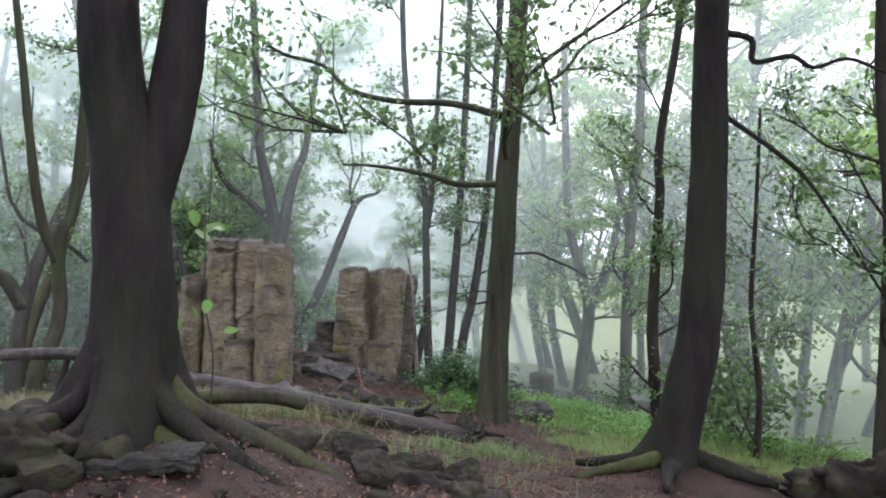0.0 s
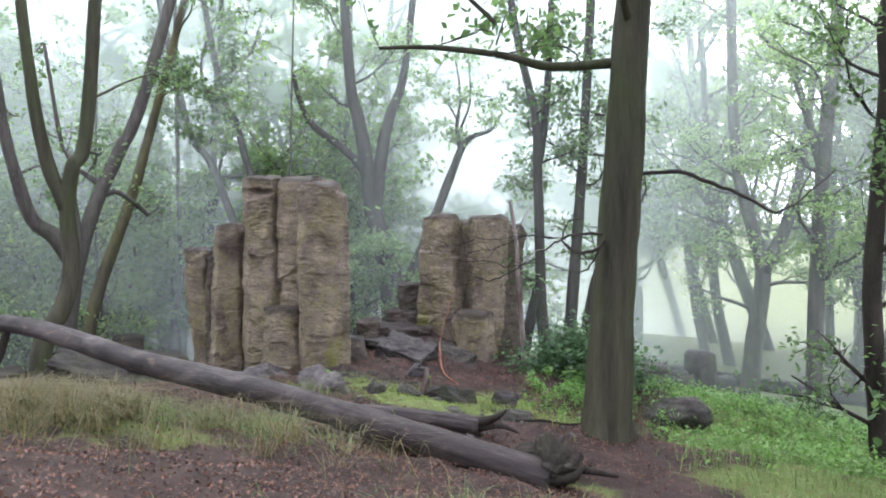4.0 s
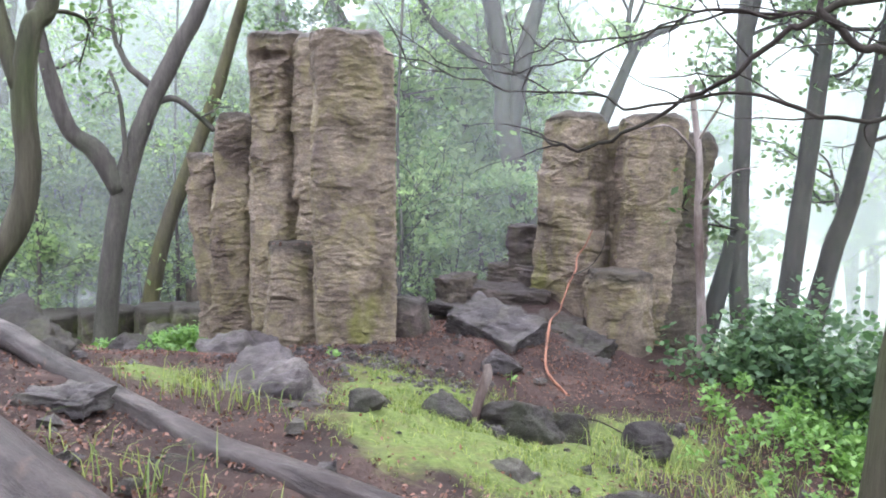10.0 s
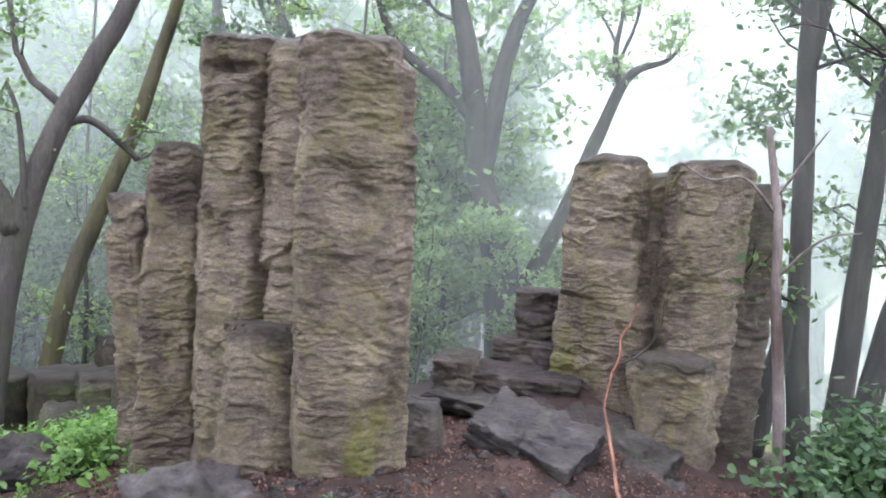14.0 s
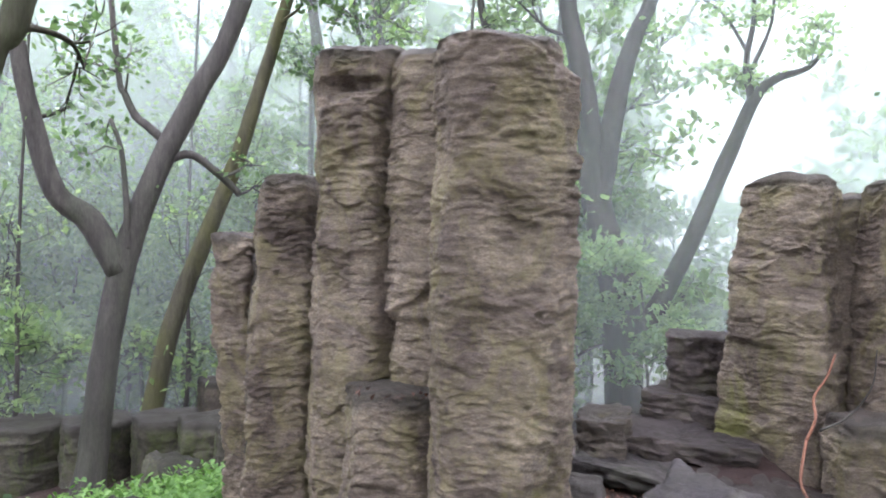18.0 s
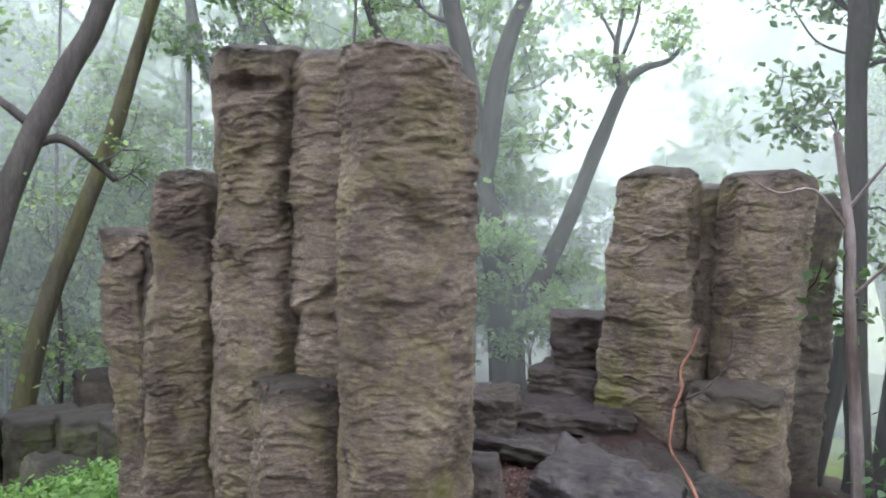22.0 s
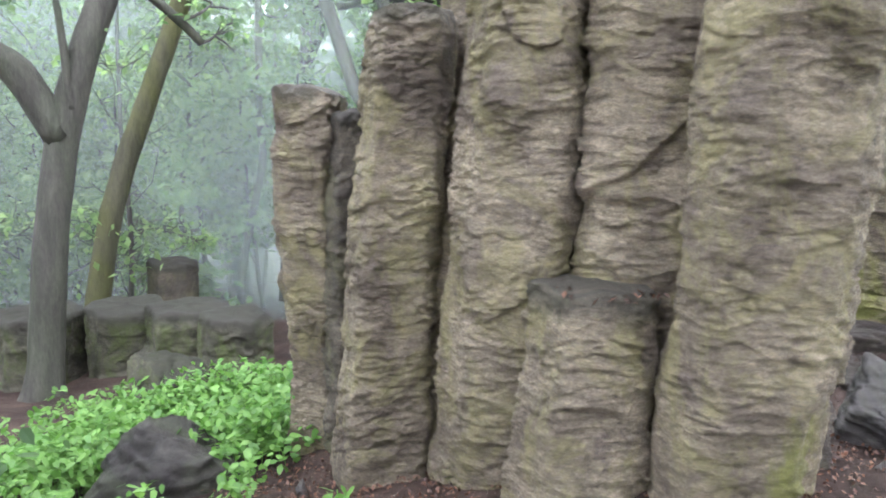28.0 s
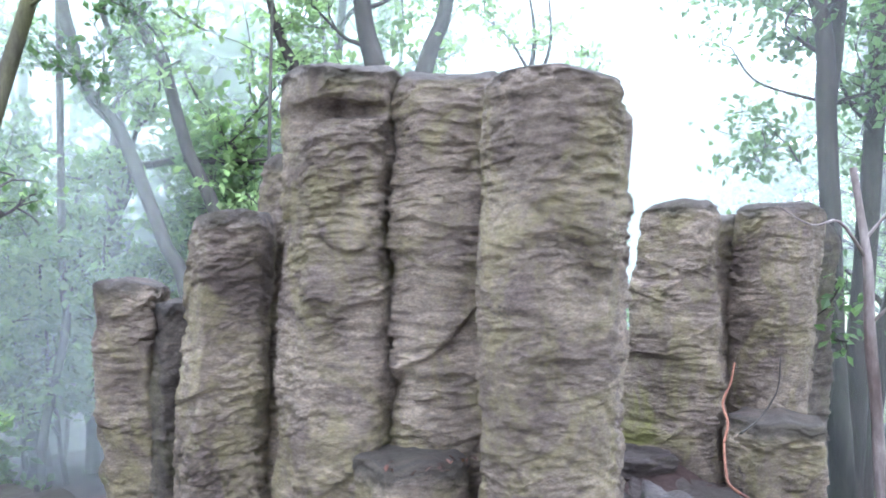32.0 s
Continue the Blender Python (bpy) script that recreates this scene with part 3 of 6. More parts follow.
def column_mesh(name, c, r, z0, z1, seed, sides=6, turn=0.0, lean=(0.0, 0.0), taper=-0.02, mat=None, segs=150, dz=0.007, bite=(), spall=(), squash=1.0, cap=0.14, ragged=0.0, algae=None, wild=1.0, chip=True, hard=18.0, ref=0.8):
    """A standing column of bedded sandstone: faceted plan, broken layers, worn top. c and r hold at height ref; lean and taper are
    by metre of height. bite: (angle, z, depth, height) hollows; spall: (angle, half width, z, slope, depth) a face set back above z."""
    rng = random.Random(seed)
    rings = max(8, int((z1 - z0) / dz))
    f = np.linspace(0, 1, rings + 1)[:, None]
    z = z0 + (z1 - z0) * f
    a = (2 * math.pi * np.arange(segs) / segs)[None, :]
    ca, sa = np.cos(a), np.sin(a)
    ox, oy = seed * 3.7, seed * 1.9
    tot = 0.0
    for k in range(sides):
        t = turn + 2 * math.pi * (k + rng.uniform(-0.2, 0.2)) / sides
        st = z * rng.uniform(1.5, 2.6) + rng.uniform(0, 9)
        i = np.floor(st)
        lo, hi = pn(k * 7.13 + seed, 0.5, (i - 1) * 2.71), pn(k * 7.13 + seed, 0.5, i * 2.71)
        d = rng.uniform(0.87, 1.03) + 0.13 * wild * (lo + (hi - lo) * step01(0.0, 0.1, st - i))
        tot = tot + (np.maximum(np.cos(a - t), 0.02) / d) ** hard
    plan = np.minimum(tot ** (-1 / hard), 1.17)
    rz = r + taper * (z - ref)
    x, y = ca * rz * plan + ox, sa * rz * plan + oy
    rad = rz * plan
    zone = np.clip(0.75 + 1.3 * pn(x * 2.1 + 9, y * 2.1, z * 2.0), 0.25, 1.4)
    rad = rad + wild * (0.03 * pn(x * 1.9, y * 1.9, z * 1.5) + 0.016 * pn(x * 4.5, y * 4.5, z * 4.0))
    rough = np.clip(0.75 + 1.3 * pn(x * 4 + 3, y * 4, z * 5), 0.25, 1.4)
    rad = rad + zone * (0.009 * plates(x, y, z, 4.5, 6.0, seed) + 0.006 * beds(x + 5, y, z, 15.0, 6.0, 0.014))
    rad = rad + rough * (0.007 * plates(x, y, z, 10.0, 23.0, seed + 40) + 0.006 * plates(x, y, z, 21.0, 52.0, seed + 90) + 0.005 * beds(x, y + 9, z, 44.0, 15.0, 0.008))
    rad = rad + 0.007 * pn(x * 9, y * 9, z * 11) + 0.004 * pn(x * 34, y * 34, z * 52)
    for ba, bz, bd, bh in bite:
        da = np.abs((a - ba + math.pi) % (2 * math.pi) - math.pi + 0.3 * pn(x * 4, y * 4, z * 9))
        rad = rad - bd * r * np.maximum(0.0, 1 - (da / 0.6) ** 8) * np.maximum(0.0, 1 - (np.abs(z - bz + 0.03 * pn(x * 5, y * 5, 1.0)) / bh) ** 6)
    for pa, half, pz, slope, depth in spall:
        da = (a - pa + math.pi) % (2 * math.pi) - math.pi
        edge = 1 - step01(half * 0.92, half, np.abs(da + 0.12 * pn(x * 3, y * 3, z * 5)))
        rad = rad - depth * edge * step01(0.0, 0.025, z - pz - slope * da * r + 0.05 * pn(x * 6, y * 6, 4.0))
    top = np.maximum(0.0, (z - (z1 - cap)) / cap)
    rad = rad * (1 - (0.24 if chip else 0.06) * top ** 2.5)
    zz = z + (0.03 * pn(ca * 1.5 + seed, sa * 1.5, 2.2) + 0.012 * pn(x * 6, y * 6, z * 6)) * f
    zz = zz + ragged * pn(ca * 3.1 + seed, sa * 3.1, 5.0) * np.maximum(0.0, f - 0.8) * 5
    if chip:
        for _ in range(4):
            q = rng.uniform(0, 6.3)
            over = ((ca * math.cos(q) + sa * math.sin(q)) * rad / r - rng.uniform(0.45, 0.8)) * r * rng.uniform(0.2, 0.55) + zz - z1 + 0.02
            zz = zz - 0.8 * np.maximum(0.0, over) * (f > 0.7)
    X = c[0] + ca * rad + lean[0] * (z - ref)
    Y = c[1] + sa * rad * squash + lean[1] * (z - ref)
    rows = [np.stack([X, Y, np.broadcast_to(zz, X.shape)], -1)]
    cx, cy = c[0] + lean[0] * (z1 - ref), c[1] + lean[1] * (z1 - ref)
    rim = rows[0][-1]
    mean_z = rim[:, 2].mean() + 0.015
    for q in (0.8, 0.55, 0.28, 0.02):
        px, py = cx + (rim[:, 0] - cx) * q, cy + (rim[:, 1] - cy) * q
        rows.append(np.stack([px, py, rim[:, 2] * q + mean_z * (1 - q) + 0.03 * pn(px * 9, py * 9, seed) * (1 - q)], -1)[None])
    verts = np.concatenate(rows)
    n = len(verts)
    idx = np.arange(n * segs).reshape(n, segs)
    nxt = np.roll(idx, -1, axis=1)
    faces = np.stack([idx[:-1], nxt[:-1], nxt[1:], idx[1:]], -1).reshape(-1, 4)
    me = mesh_np(name, verts.reshape(-1, 3), faces, mat or M_ROCK)
    crust = np.full((n, segs), 0.6)
    crust[:rings + 1] = np.clip(1 - (z1 - z) / 0.17, 0, 1)
    green = np.zeros((n, segs))
    if algae:
        green[:rings + 1] = 0.75 * np.clip(1 - ((a - algae[0] + math.pi) % (2 * math.pi) - math.pi) ** 2 / algae[2] ** 2 - ((z - algae[1]) / algae[3]) ** 2, 0, 1)
    for attr, vals in (("crust", crust), ("algae", green)):
        me.attributes.new(attr, "FLOAT", "POINT").data.foreach_set("value", vals.astype(np.float32).ravel())
    return me


def column(label, group, c, r, z0, z1, seed, **kw):
    return solid("rock_column", column_mesh("rock_column", c, r, z0, z1, seed, **kw), label, "rock column", group)


def set_verts(bm, name, co, mat):
    me = bpy.data.meshes.new(name)
    bm.to_mesh(me)
    bm.free()
    me.vertices.foreach_set("co", co.astype(np.float32).ravel())
    me.polygons.foreach_set("use_smooth", np.ones(len(me.polygons), dtype=bool))
    me.materials.append(mat)
    me.update()
    return me


def placed(q, c, turn, tilt):
    r = np.array(Euler((radians(tilt[0]), radians(tilt[1]), radians(turn))).to_matrix())
    return q @ r.T + np.array(c)


def boulder_mesh(name, c, dims, seed, mat, turn=0.0, tilt=(0.0, 0.0), cuts=8, rough=0.1, layers=0.0, detail=5, cut=0.8):
    """A broken rock: a ball trimmed by flat breaks, then chipped into plates and worn."""
    rng = random.Random(seed)
    bm = bmesh.new()
    bmesh.ops.create_icosphere(bm, subdivisions=detail, radius=1.0)
    p = np.array([v.co for v in bm.verts]) * 1.25
    for _ in range(cuts):
        v = np.array(Vector((rng.gauss(0, 1), rng.gauss(0, 1), rng.gauss(0, 0.8))).normalized())
        p = p - np.maximum(0.0, p @ v - rng.uniform(cut - 0.14, cut + 0.14))[:, None] * v
    q = p * np.array(dims)
    x, y, z = q.T
    sx = x * 5 + seed * 3.1
    k = rough * (pn(sx, y * 5, z * 5) + 0.5 * pn(sx * 2.7, y * 13, z * 13) + 0.25 * pn(sx * 6, y * 30, z * 30)) + layers * pn(sx * 0.3, y * 1.5, z * 42)
    low = min(dims)
    chip = min(1.0, low / 0.15) * (0.5 + 3.0 * rough) * (0.011 * plates(x, y, z, 7.0, 15.0, seed) + 0.007 * plates(x, y, z, 16.0, 36.0, seed + 20))
    q = q + p / np.linalg.norm(p, axis=1)[:, None] * (k * low * 1.6 + chip)[:, None]
    return set_verts(bm, name, placed(q, c, turn, tilt), mat)


def boulder(name, label, category, c, dims, seed, mat, group="", **kw):
    return solid(name, boulder_mesh(name, c, dims, seed, mat, **kw), label, category, group)


def block_mesh(name, c, dims, seed, mat, turn=0.0, tilt=(0.0, 0.0), rough=0.05, cells=30, layers=0.02):
    """A natural block with flat breaks: box with worn, bedded, chipped sides."""
    bm = bmesh.new()
    bmesh.ops.create_cube(bm, size=2.0)
    bmesh.ops.subdivide_edges(bm, edges=bm.edges[:], cuts=cells, use_grid_fill=True)
    p = np.array([v.co for v in bm.verts])
    p = p + (np.clip(p / np.linalg.norm(p, axis=1)[:, None] * 1.25, -1, 1) - p) * 0.13
    q = p * np.array(dims)
    x, y, z = q.T
    sx = x * 4.5 + seed * 2.7
    k = rough * (pn(sx, y * 4.5, z * 4.5) + 0.6 * pn(sx * 2.6, y * 12, z * 12) + 0.3 * pn(sx * 7, y * 31, z * 31)) + layers * pn(sx * 0.4, y * 1.8, z * 30)
    k = k + 0.011 * plates(x, y, z, 5.0, 14.0, seed) + 0.008 * plates(x, y, z, 13.0, 34.0, seed + 20)
    w = p * np.array((1, 1, 0.6))
    return set_verts(bm, name, placed(q + w / np.linalg.norm(w, axis=1)[:, None] * k[:, None], c, turn, tilt), mat)


def block(name, label, category, c, dims, seed, mat, group="", **kw):
    return solid(name, block_mesh(name, c, dims, seed, mat, **kw), label, category, group)


# tall group
TALL = "tall group of standing rock columns"
column("tall rounded brown sandstone column with a greenish foot", TALL, (-2.634, 11.452), 0.272, -0.25, 2.17, 4, turn=-1.25, sides=6, taper=-0.002, lean=(0.032, -0.085), cap=0.12, bite=((0.2, 2.15, 0.22, 0.16), (2.9, 2.2, 0.2, 0.1)), algae=(-0.75, 0.1, 0.8, 0.45))
column("brown sandstone column pressed behind a taller one", TALL, (-2.7, 11.75), 0.2, -0.2, 2.1, 14, turn=0.9, sides=5, segs=110, dz=0.01)
column("narrow sandstone column recessed between two others", TALL, (-3.0, 11.84), 0.285, -0.2, 2.26, 5, turn=-1.5, sides=5, lean=(0.03, -0.06), spall=((-1.7, 0.75, 1.12, 0.9, -0.035),))
column("tall brown sandstone column with a dark hollow near its top", TALL, (-3.5, 11.755), 0.248, -0.35, 2.27, 3, turn=-1.4, sides=6, taper=-0.015, lean=(0.052, -0.09), bite=((-1.4, 2.07, 0.3, 0.035), (-1.9, 2.06, 0.16, 0.07)), spall=((-1.4, 0.5, 2.03, 0.0, 0.03),), cap=0.06)
column("slender sandstone column ending lower than its neighbours", TALL, (-4.035, 11.835), 0.208, -0.5, 1.7, 2, turn=-1.2, sides=6, taper=-0.045, lean=(0.083, -0.072), cap=0.12)
column("leaning pale sandstone column behind the others", TALL, (-3.84, 12.14), 0.21, -0.5, 1.98, 12, turn=0.7, sides=5, lean=(0.07, -0.03), taper=-0.05, segs=110, dz=0.01)
column("short lichen-grey sandstone column with a ragged dark top", TALL, (-4.6, 12.1), 0.152, -0.6, 1.4, 1, turn=-1.3, sides=5, lean=(0.0, -0.05), taper=0.012, cap=0.05, ragged=0.05, wild=1.5, bite=((-1.7, 1.2, 0.2, 0.03), (-2.5, 0.5, 0.2, 0.2), (-1.2, 0.85, 0.12, 0.12)))
# The slice's shade between two columns is put into its darker material.
column("narrow dark split-off slice of a sandstone column", TALL, (-4.37, 12.06), 0.112, -0.6, 1.29, 15, turn=0.2, sides=5, segs=90, dz=0.01, wild=1.4, taper=0.02, cap=0.06, ragged=0.05, mat=M_SHADED_ROCK)
column("knee-high broken column forming a flat platform", TALL, (-3.16, 11.5), 0.212, -0.25, 0.69, 6, turn=-1.45, sides=6, taper=-0.05, cap=0.03, chip=False, ref=0.4)
column("small broken stump of a sandstone column", TALL, (-2.41, 11.9), 0.14, -0.2, 0.3, 7, turn=0.2, sides=5, segs=80, dz=0.012, mat=M_DARKROCK)

# lower group
LOW = "lower group of standing rock columns"
column("thick tapering brown sandstone column", LOW, (-1.625, 13.5), 0.298, 0.0, 1.78, 21, cap=0.1, turn=-1.3, sides=6, taper=-0.07, lean=(0.02, -0.12), algae=(-2.6, 0.25, 0.7, 0.5))
column("thick brown sandstone column with a rounded head", LOW, (-1.015, 13.53), 0.25, -0.4, 1.76, 22, cap=0.12, turn=-1.5, sides=6, taper=0.02, lean=(0.06, -0.09))
column("recessed column linking two thicker ones", LOW, (-1.3, 13.8), 0.24, 0.0, 1.69, 23, turn=0.1, sides=5, segs=70, dz=0.014)
# This column's shaded look comes from the darker material.
column("dark shaded sandstone column at the group's edge", LOW, (-0.78, 13.8), 0.22, -0.4, 1.62, 24, mat=M_SHADED_ROCK, turn=0.2, sides=5, segs=90, dz=0.012, lean=(0.09, -0.03))
column("broken flat-topped column at the foot of a taller one", LOW, (-1.12, 13.13), 0.255, -0.5, 0.46, 31, turn=-1.3, sides=5, segs=110, dz=0.01, taper=-0.03, cap=0.03, chip=False, ref=0.2)
block("rock_block", "upper dark block of a stepped rock stack", "rock", (-2.12, 13.95, 0.56), (0.25, 0.24, 0.2), 32, M_DARKROCK, LOW, turn=8, rough=0.035, layers=0.012)
block("rock_block", "lower dark block of a stepped rock stack", "rock", (-2.12, 13.85, 0.26), (0.34, 0.32, 0.14), 33, M_DARKROCK, LOW, turn=-5, rough=0.04, layers=0.014)
block("rock_ledge", "layered dark wet rock ledge", "rock", (-2.2, 13.35, 0.16), (0.46, 0.3, 0.06), 34, M_DARKROCK, LOW, turn=4, rough=0.045, layers=0.016)
block("rock_ledge", "thin dark slate layer under a ledge", "rock", (-2.3, 13.05, 0.05), (0.4, 0.3, 0.05), 35, M_SLATE, LOW, turn=-9, tilt=(5, 4), rough=0.045, layers=0.016)
block("rock_ledge", "dark slate step below a rock column", "rock", (-1.72, 12.86, -0.01), (0.34, 0.22, 0.07), 40, M_DARKROCK, LOW, turn=-6, tilt=(9, 6), rough=0.05, layers=0.016)
block("rock_block", "pale-edged broken rock at the end of a terrace", "rock", (-2.64, 13.2, 0.08), (0.15, 0.24, 0.22), 36, M_SHADED_ROCK, LOW, turn=12, rough=0.045, layers=0.014)
block("rock_slab", "large tilted grey rock slab lying on the slope", "rock slab", (-1.82, 12.18, 0.03), (0.34, 0.2, 0.14), 37, M_GREY, LOW, turn=-16, tilt=(20, 14), rough=0.035, layers=0.02)
block("rock_slab", "small dark slab below a rock column", "rock slab", (-1.3, 12.62, -0.1), (0.24, 0.17, 0.08), 38, M_SLATE, LOW, turn=-15, tilt=(14, 12))
block("rock_slab", "small wet slab leaning on a column's foot", "rock slab", (-1.16, 12.3, -0.22), (0.17, 0.14, 0.08), 39, M_SLATE, LOW, turn=10, tilt=(24, 14))

# loose rocks
LOOSE = "loose rocks in front of the columns"
boulder("boulder", "bluish-grey cracked boulder half sunk in moss", "boulder", (-2.08, 9.78, 0.03), (0.27, 0.25, 0.22), 41, M_PALEGREY, LOOSE, turn=20, tilt=(50, 25), rough=0.22, layers=0.1, cut=0.72, cuts=12)
boulder("boulder", "low rough grey boulder before a rock column", "boulder", (-3.13, 10.92, -0.1), (0.36, 0.26, 0.19), 42, M_PALEGREY, LOOSE, turn=-10, rough=0.12, layers=0.05, cut=0.78, cuts=9)
boulder("boulder", "small grey rock beside a boulder", "boulder", (-1.72, 9.68, 0.03), (0.12, 0.1, 0.08), 43, M_SLATE, LOOSE)
outcrop = thing("rock_outcrop", "jagged layered dark slate outcrop under a fallen log", "rock", (-3.7, 9.45, 0.0), LOOSE)
for k, (ox, oy, oz, dx, dy, dz, tn, tx, ty) in enumerate([(-4.05, 9.4, 0.3, 0.42, 0.3, 0.1, 20, 12, 18), (-3.55, 9.5, 0.22, 0.4, 0.26, 0.08, -15, 18, 14), (-3.2, 9.3, 0.16, 0.36, 0.24, 0.09, -30, 14, 16),
                                                        (-4.1, 9.4, 0.14, 0.45, 0.35, 0.14, 10, 4, 8), (-3.5, 9.15, 0.06, 0.5, 0.3, 0.12, -18, 6, 8), (-2.85, 9.15, 0.08, 0.25, 0.18, 0.07, -24, 16, 12)]):
    part("slab", block_mesh("slab", (ox, oy, oz), (dx, dy, dz), 200 + k, M_OUTCROP, turn=tn, tilt=(tx, ty), rough=0.04, layers=0.03), outcrop)
boulder("rock", "dark peaked rock beyond a fallen log", "rock", (-4.55, 10.2, -0.02), (0.3, 0.2, 0.2), 45, M_SLATE, LOOSE, turn=35, tilt=(12, 20), cuts=14, cut=0.66)
boulder("rock", "mossy slate leaning under a log", "rock", (-1.5, 8.74, 0.04), (0.28, 0.14, 0.13), 46, M_OUTCROP, LOOSE, turn=-30, layers=0.06)
block("flat_stone", "flat dark stone beside a log", "rock", (-2.24, 8.9, gz(-2.24, 8.9) + 0.04), (0.14, 0.1, 0.035), 47, M_GREY, LOOSE, turn=15)
boulder("rock", "dark angular rock set in the grass", "rock", (-1.0, 10.55, -0.1), (0.22, 0.17, 0.15), 48, M_SLATE, LOOSE, layers=0.05)
boulder("rock", "dark angular rock set in the grass", "rock", (-1.3, 10.3, -0.04), (0.14, 0.1, 0.1), 49, M_SLATE, LOOSE)
boulder("rock", "small mossy rock in short grass", "rock", (-1.65, 10.1, 0.0), (0.12, 0.09, 0.08), 50, M_MOSSROCK, LOOSE)
boulder("rock", "dark rock at the edge of the grass", "rock", (-0.42, 11.42, -0.42), (0.17, 0.13, 0.14), 51, M_SLATE, LOOSE)
boulder("rock", "dark rock near a tree's foot", "rock", (-0.15, 9.55, -0.1), (0.2, 0.14, 0.13), 52, M_SLATE, LOOSE)
boulder("rock", "dark weathered rock beside the herbs", "rock", (-0.4, 10.9, gz(-0.4, 10.9) + 0.05), (0.14, 0.1, 0.13), 57, M_SLATE, LOOSE, cuts=11, cut=0.7)
boulder("rock", "small grey rock half sunk in moss", "rock", (-1.5, 9.84, gz(-1.5, 9.84) + 0.01), (0.1, 0.08, 0.07), 58, M_SLATE, LOOSE)
boulder("rock", "broken reddish rock under a grassy bank", "rock", (-0.82, 10.66, gz(-0.82, 10.66) + 0.02), (0.16, 0.1, 0.1), 59, M_OUTCROP, LOOSE, turn=25)
boulder("rock", "small dark rock in the moss", "rock", (-0.75, 9.75, -0.05), (0.1, 0.08, 0.06), 53, M_SLATE, LOOSE)
boulder("boulder", "rounded dark boulder among bright herbs", "boulder", (-5.28, 11.75, gz(-5.28, 11.75) + 0.12), (0.34, 0.22, 0.2), 54, M_SLATE, LOOSE, turn=20, rough=0.15)
boulder("boulder", "rounded mossy boulder at the foot of a rock row", "boulder", (-6.35, 13.2, -0.85), (0.45, 0.32, 0.27), 55, M_MOSSROCK, LOOSE)
ROW = "row of low broken columns"
for k, (cx, cy, rr, zt) in enumerate([(-7.1, 14.42, 0.34, -0.5), (-7.8, 14.5, 0.38, -0.58), (-8.6, 14.25, 0.4, -0.66), (-9.45, 13.95, 0.42, -0.75), (-6.45, 14.22, 0.29, -0.46)]):
    solid("low_column", column_mesh("low_column", (cx, cy), rr, gz(cx, cy) - 0.3, zt, 60 + k, segs=100, dz=0.016, chip=False, wild=1.2, cap=0.05, mat=M_MOSSROCK, ref=-0.6), "low broken rock column with a mossy flank", "rock column", ROW)
solid("far_column", column_mesh("far_column", (-8.2, 15.7), 0.26, gz(-8.2, 15.7) - 0.3, -0.41, 70, segs=72, dz=0.02, chip=False, cap=0.04, mat=M_SHADED_ROCK, ref=-0.8), "lone rock column standing in mist", "rock column")
# meadow rocks
for k, (cx, cy, rr, h) in enumerate([(2.6, 19.6, 0.34, 1.5), (2.15, 19.3, 0.22, 0.75), (1.5, 18.6, 0.4, 0.8), (3.1, 19.9, 0.25, 0.9)]):
    solid("meadow_rock", column_mesh("meadow_rock", (cx, cy), rr, gz(cx, cy) - 0.3, gz(cx, cy) + h * 0.7, 80 + k, segs=40, dz=0.05, mat=M_SLATE, ref=gz(cx, cy)), "dark rock stump standing in the misty meadow", "rock", "rocks in the meadow")
boulder("boulder", "dark wet boulder among the herbs of the slope", "boulder", (1.42, 11.9, gz(1.42, 11.9) + 0.1), (0.32, 0.2, 0.17), 87, M_SLATE, "rocks in the meadow", turn=15)
boulder("boulder", "dark block of rock at the foot of the slope", "boulder", (1.36, 14.5, gz(1.36, 14.5) + 0.16), (0.26, 0.22, 0.26), 88, M_SLATE, "rocks in the meadow")
boulder("boulder", "dark boulder in the green slope", "boulder", (1.75, 15.2, gz(1.75, 15.2) + 0.1), (0.4, 0.3, 0.3), 86, M_SLATE, "rocks in the meadow")
boulder("rock", "grey rock sunk in soil beside a slab", "rock", (-1.5, 11.5, gz(-1.5, 11.5) + 0.02), (0.13, 0.1, 0.11), 56, M_GREY, LOOSE, rough=0.15)
# rocks and roots at the start
START = "stones round the twin-stemmed tree"
boulder("earth_mound", "dark upturned earth and stone mound", "mound", (3.45, 5.3, 0.25), (1.0, 0.6, 0.5), 90, M_EARTH, rough=0.25)
block("flat_stone", "pale flat stone in leaf litter", "rock", (-1.2, 3.05, gz(-1.2, 3.05) + 0.03), (0.2, 0.12, 0.035), 91, M_SLATE, START, turn=10)
boulder("rock", "dark mossy rock among roots", "rock", (-1.85, 2.95, gz(-1.85, 2.95) + 0.02), (0.3, 0.2, 0.16), 92, M_EARTH, START, rough=0.3)
for k, (sx, sy, sw) in enumerate([(-0.55, 4.15, 0.2), (-0.2, 4.45, 0.17), (0.1, 4.75, 0.16), (-0.35, 3.6, 0.14), (-0.75, 3.75, 0.16), (-1.5, 2.8, 0.14)]):
    boulder("rock", "dark mossy stone embedded in the bank", "rock", (sx, sy, gz(sx, sy) + 0.03), (sw, sw * 0.7, sw * 0.55), 93 + k, M_EARTH, START, turn=20 * k, rough=0.12)


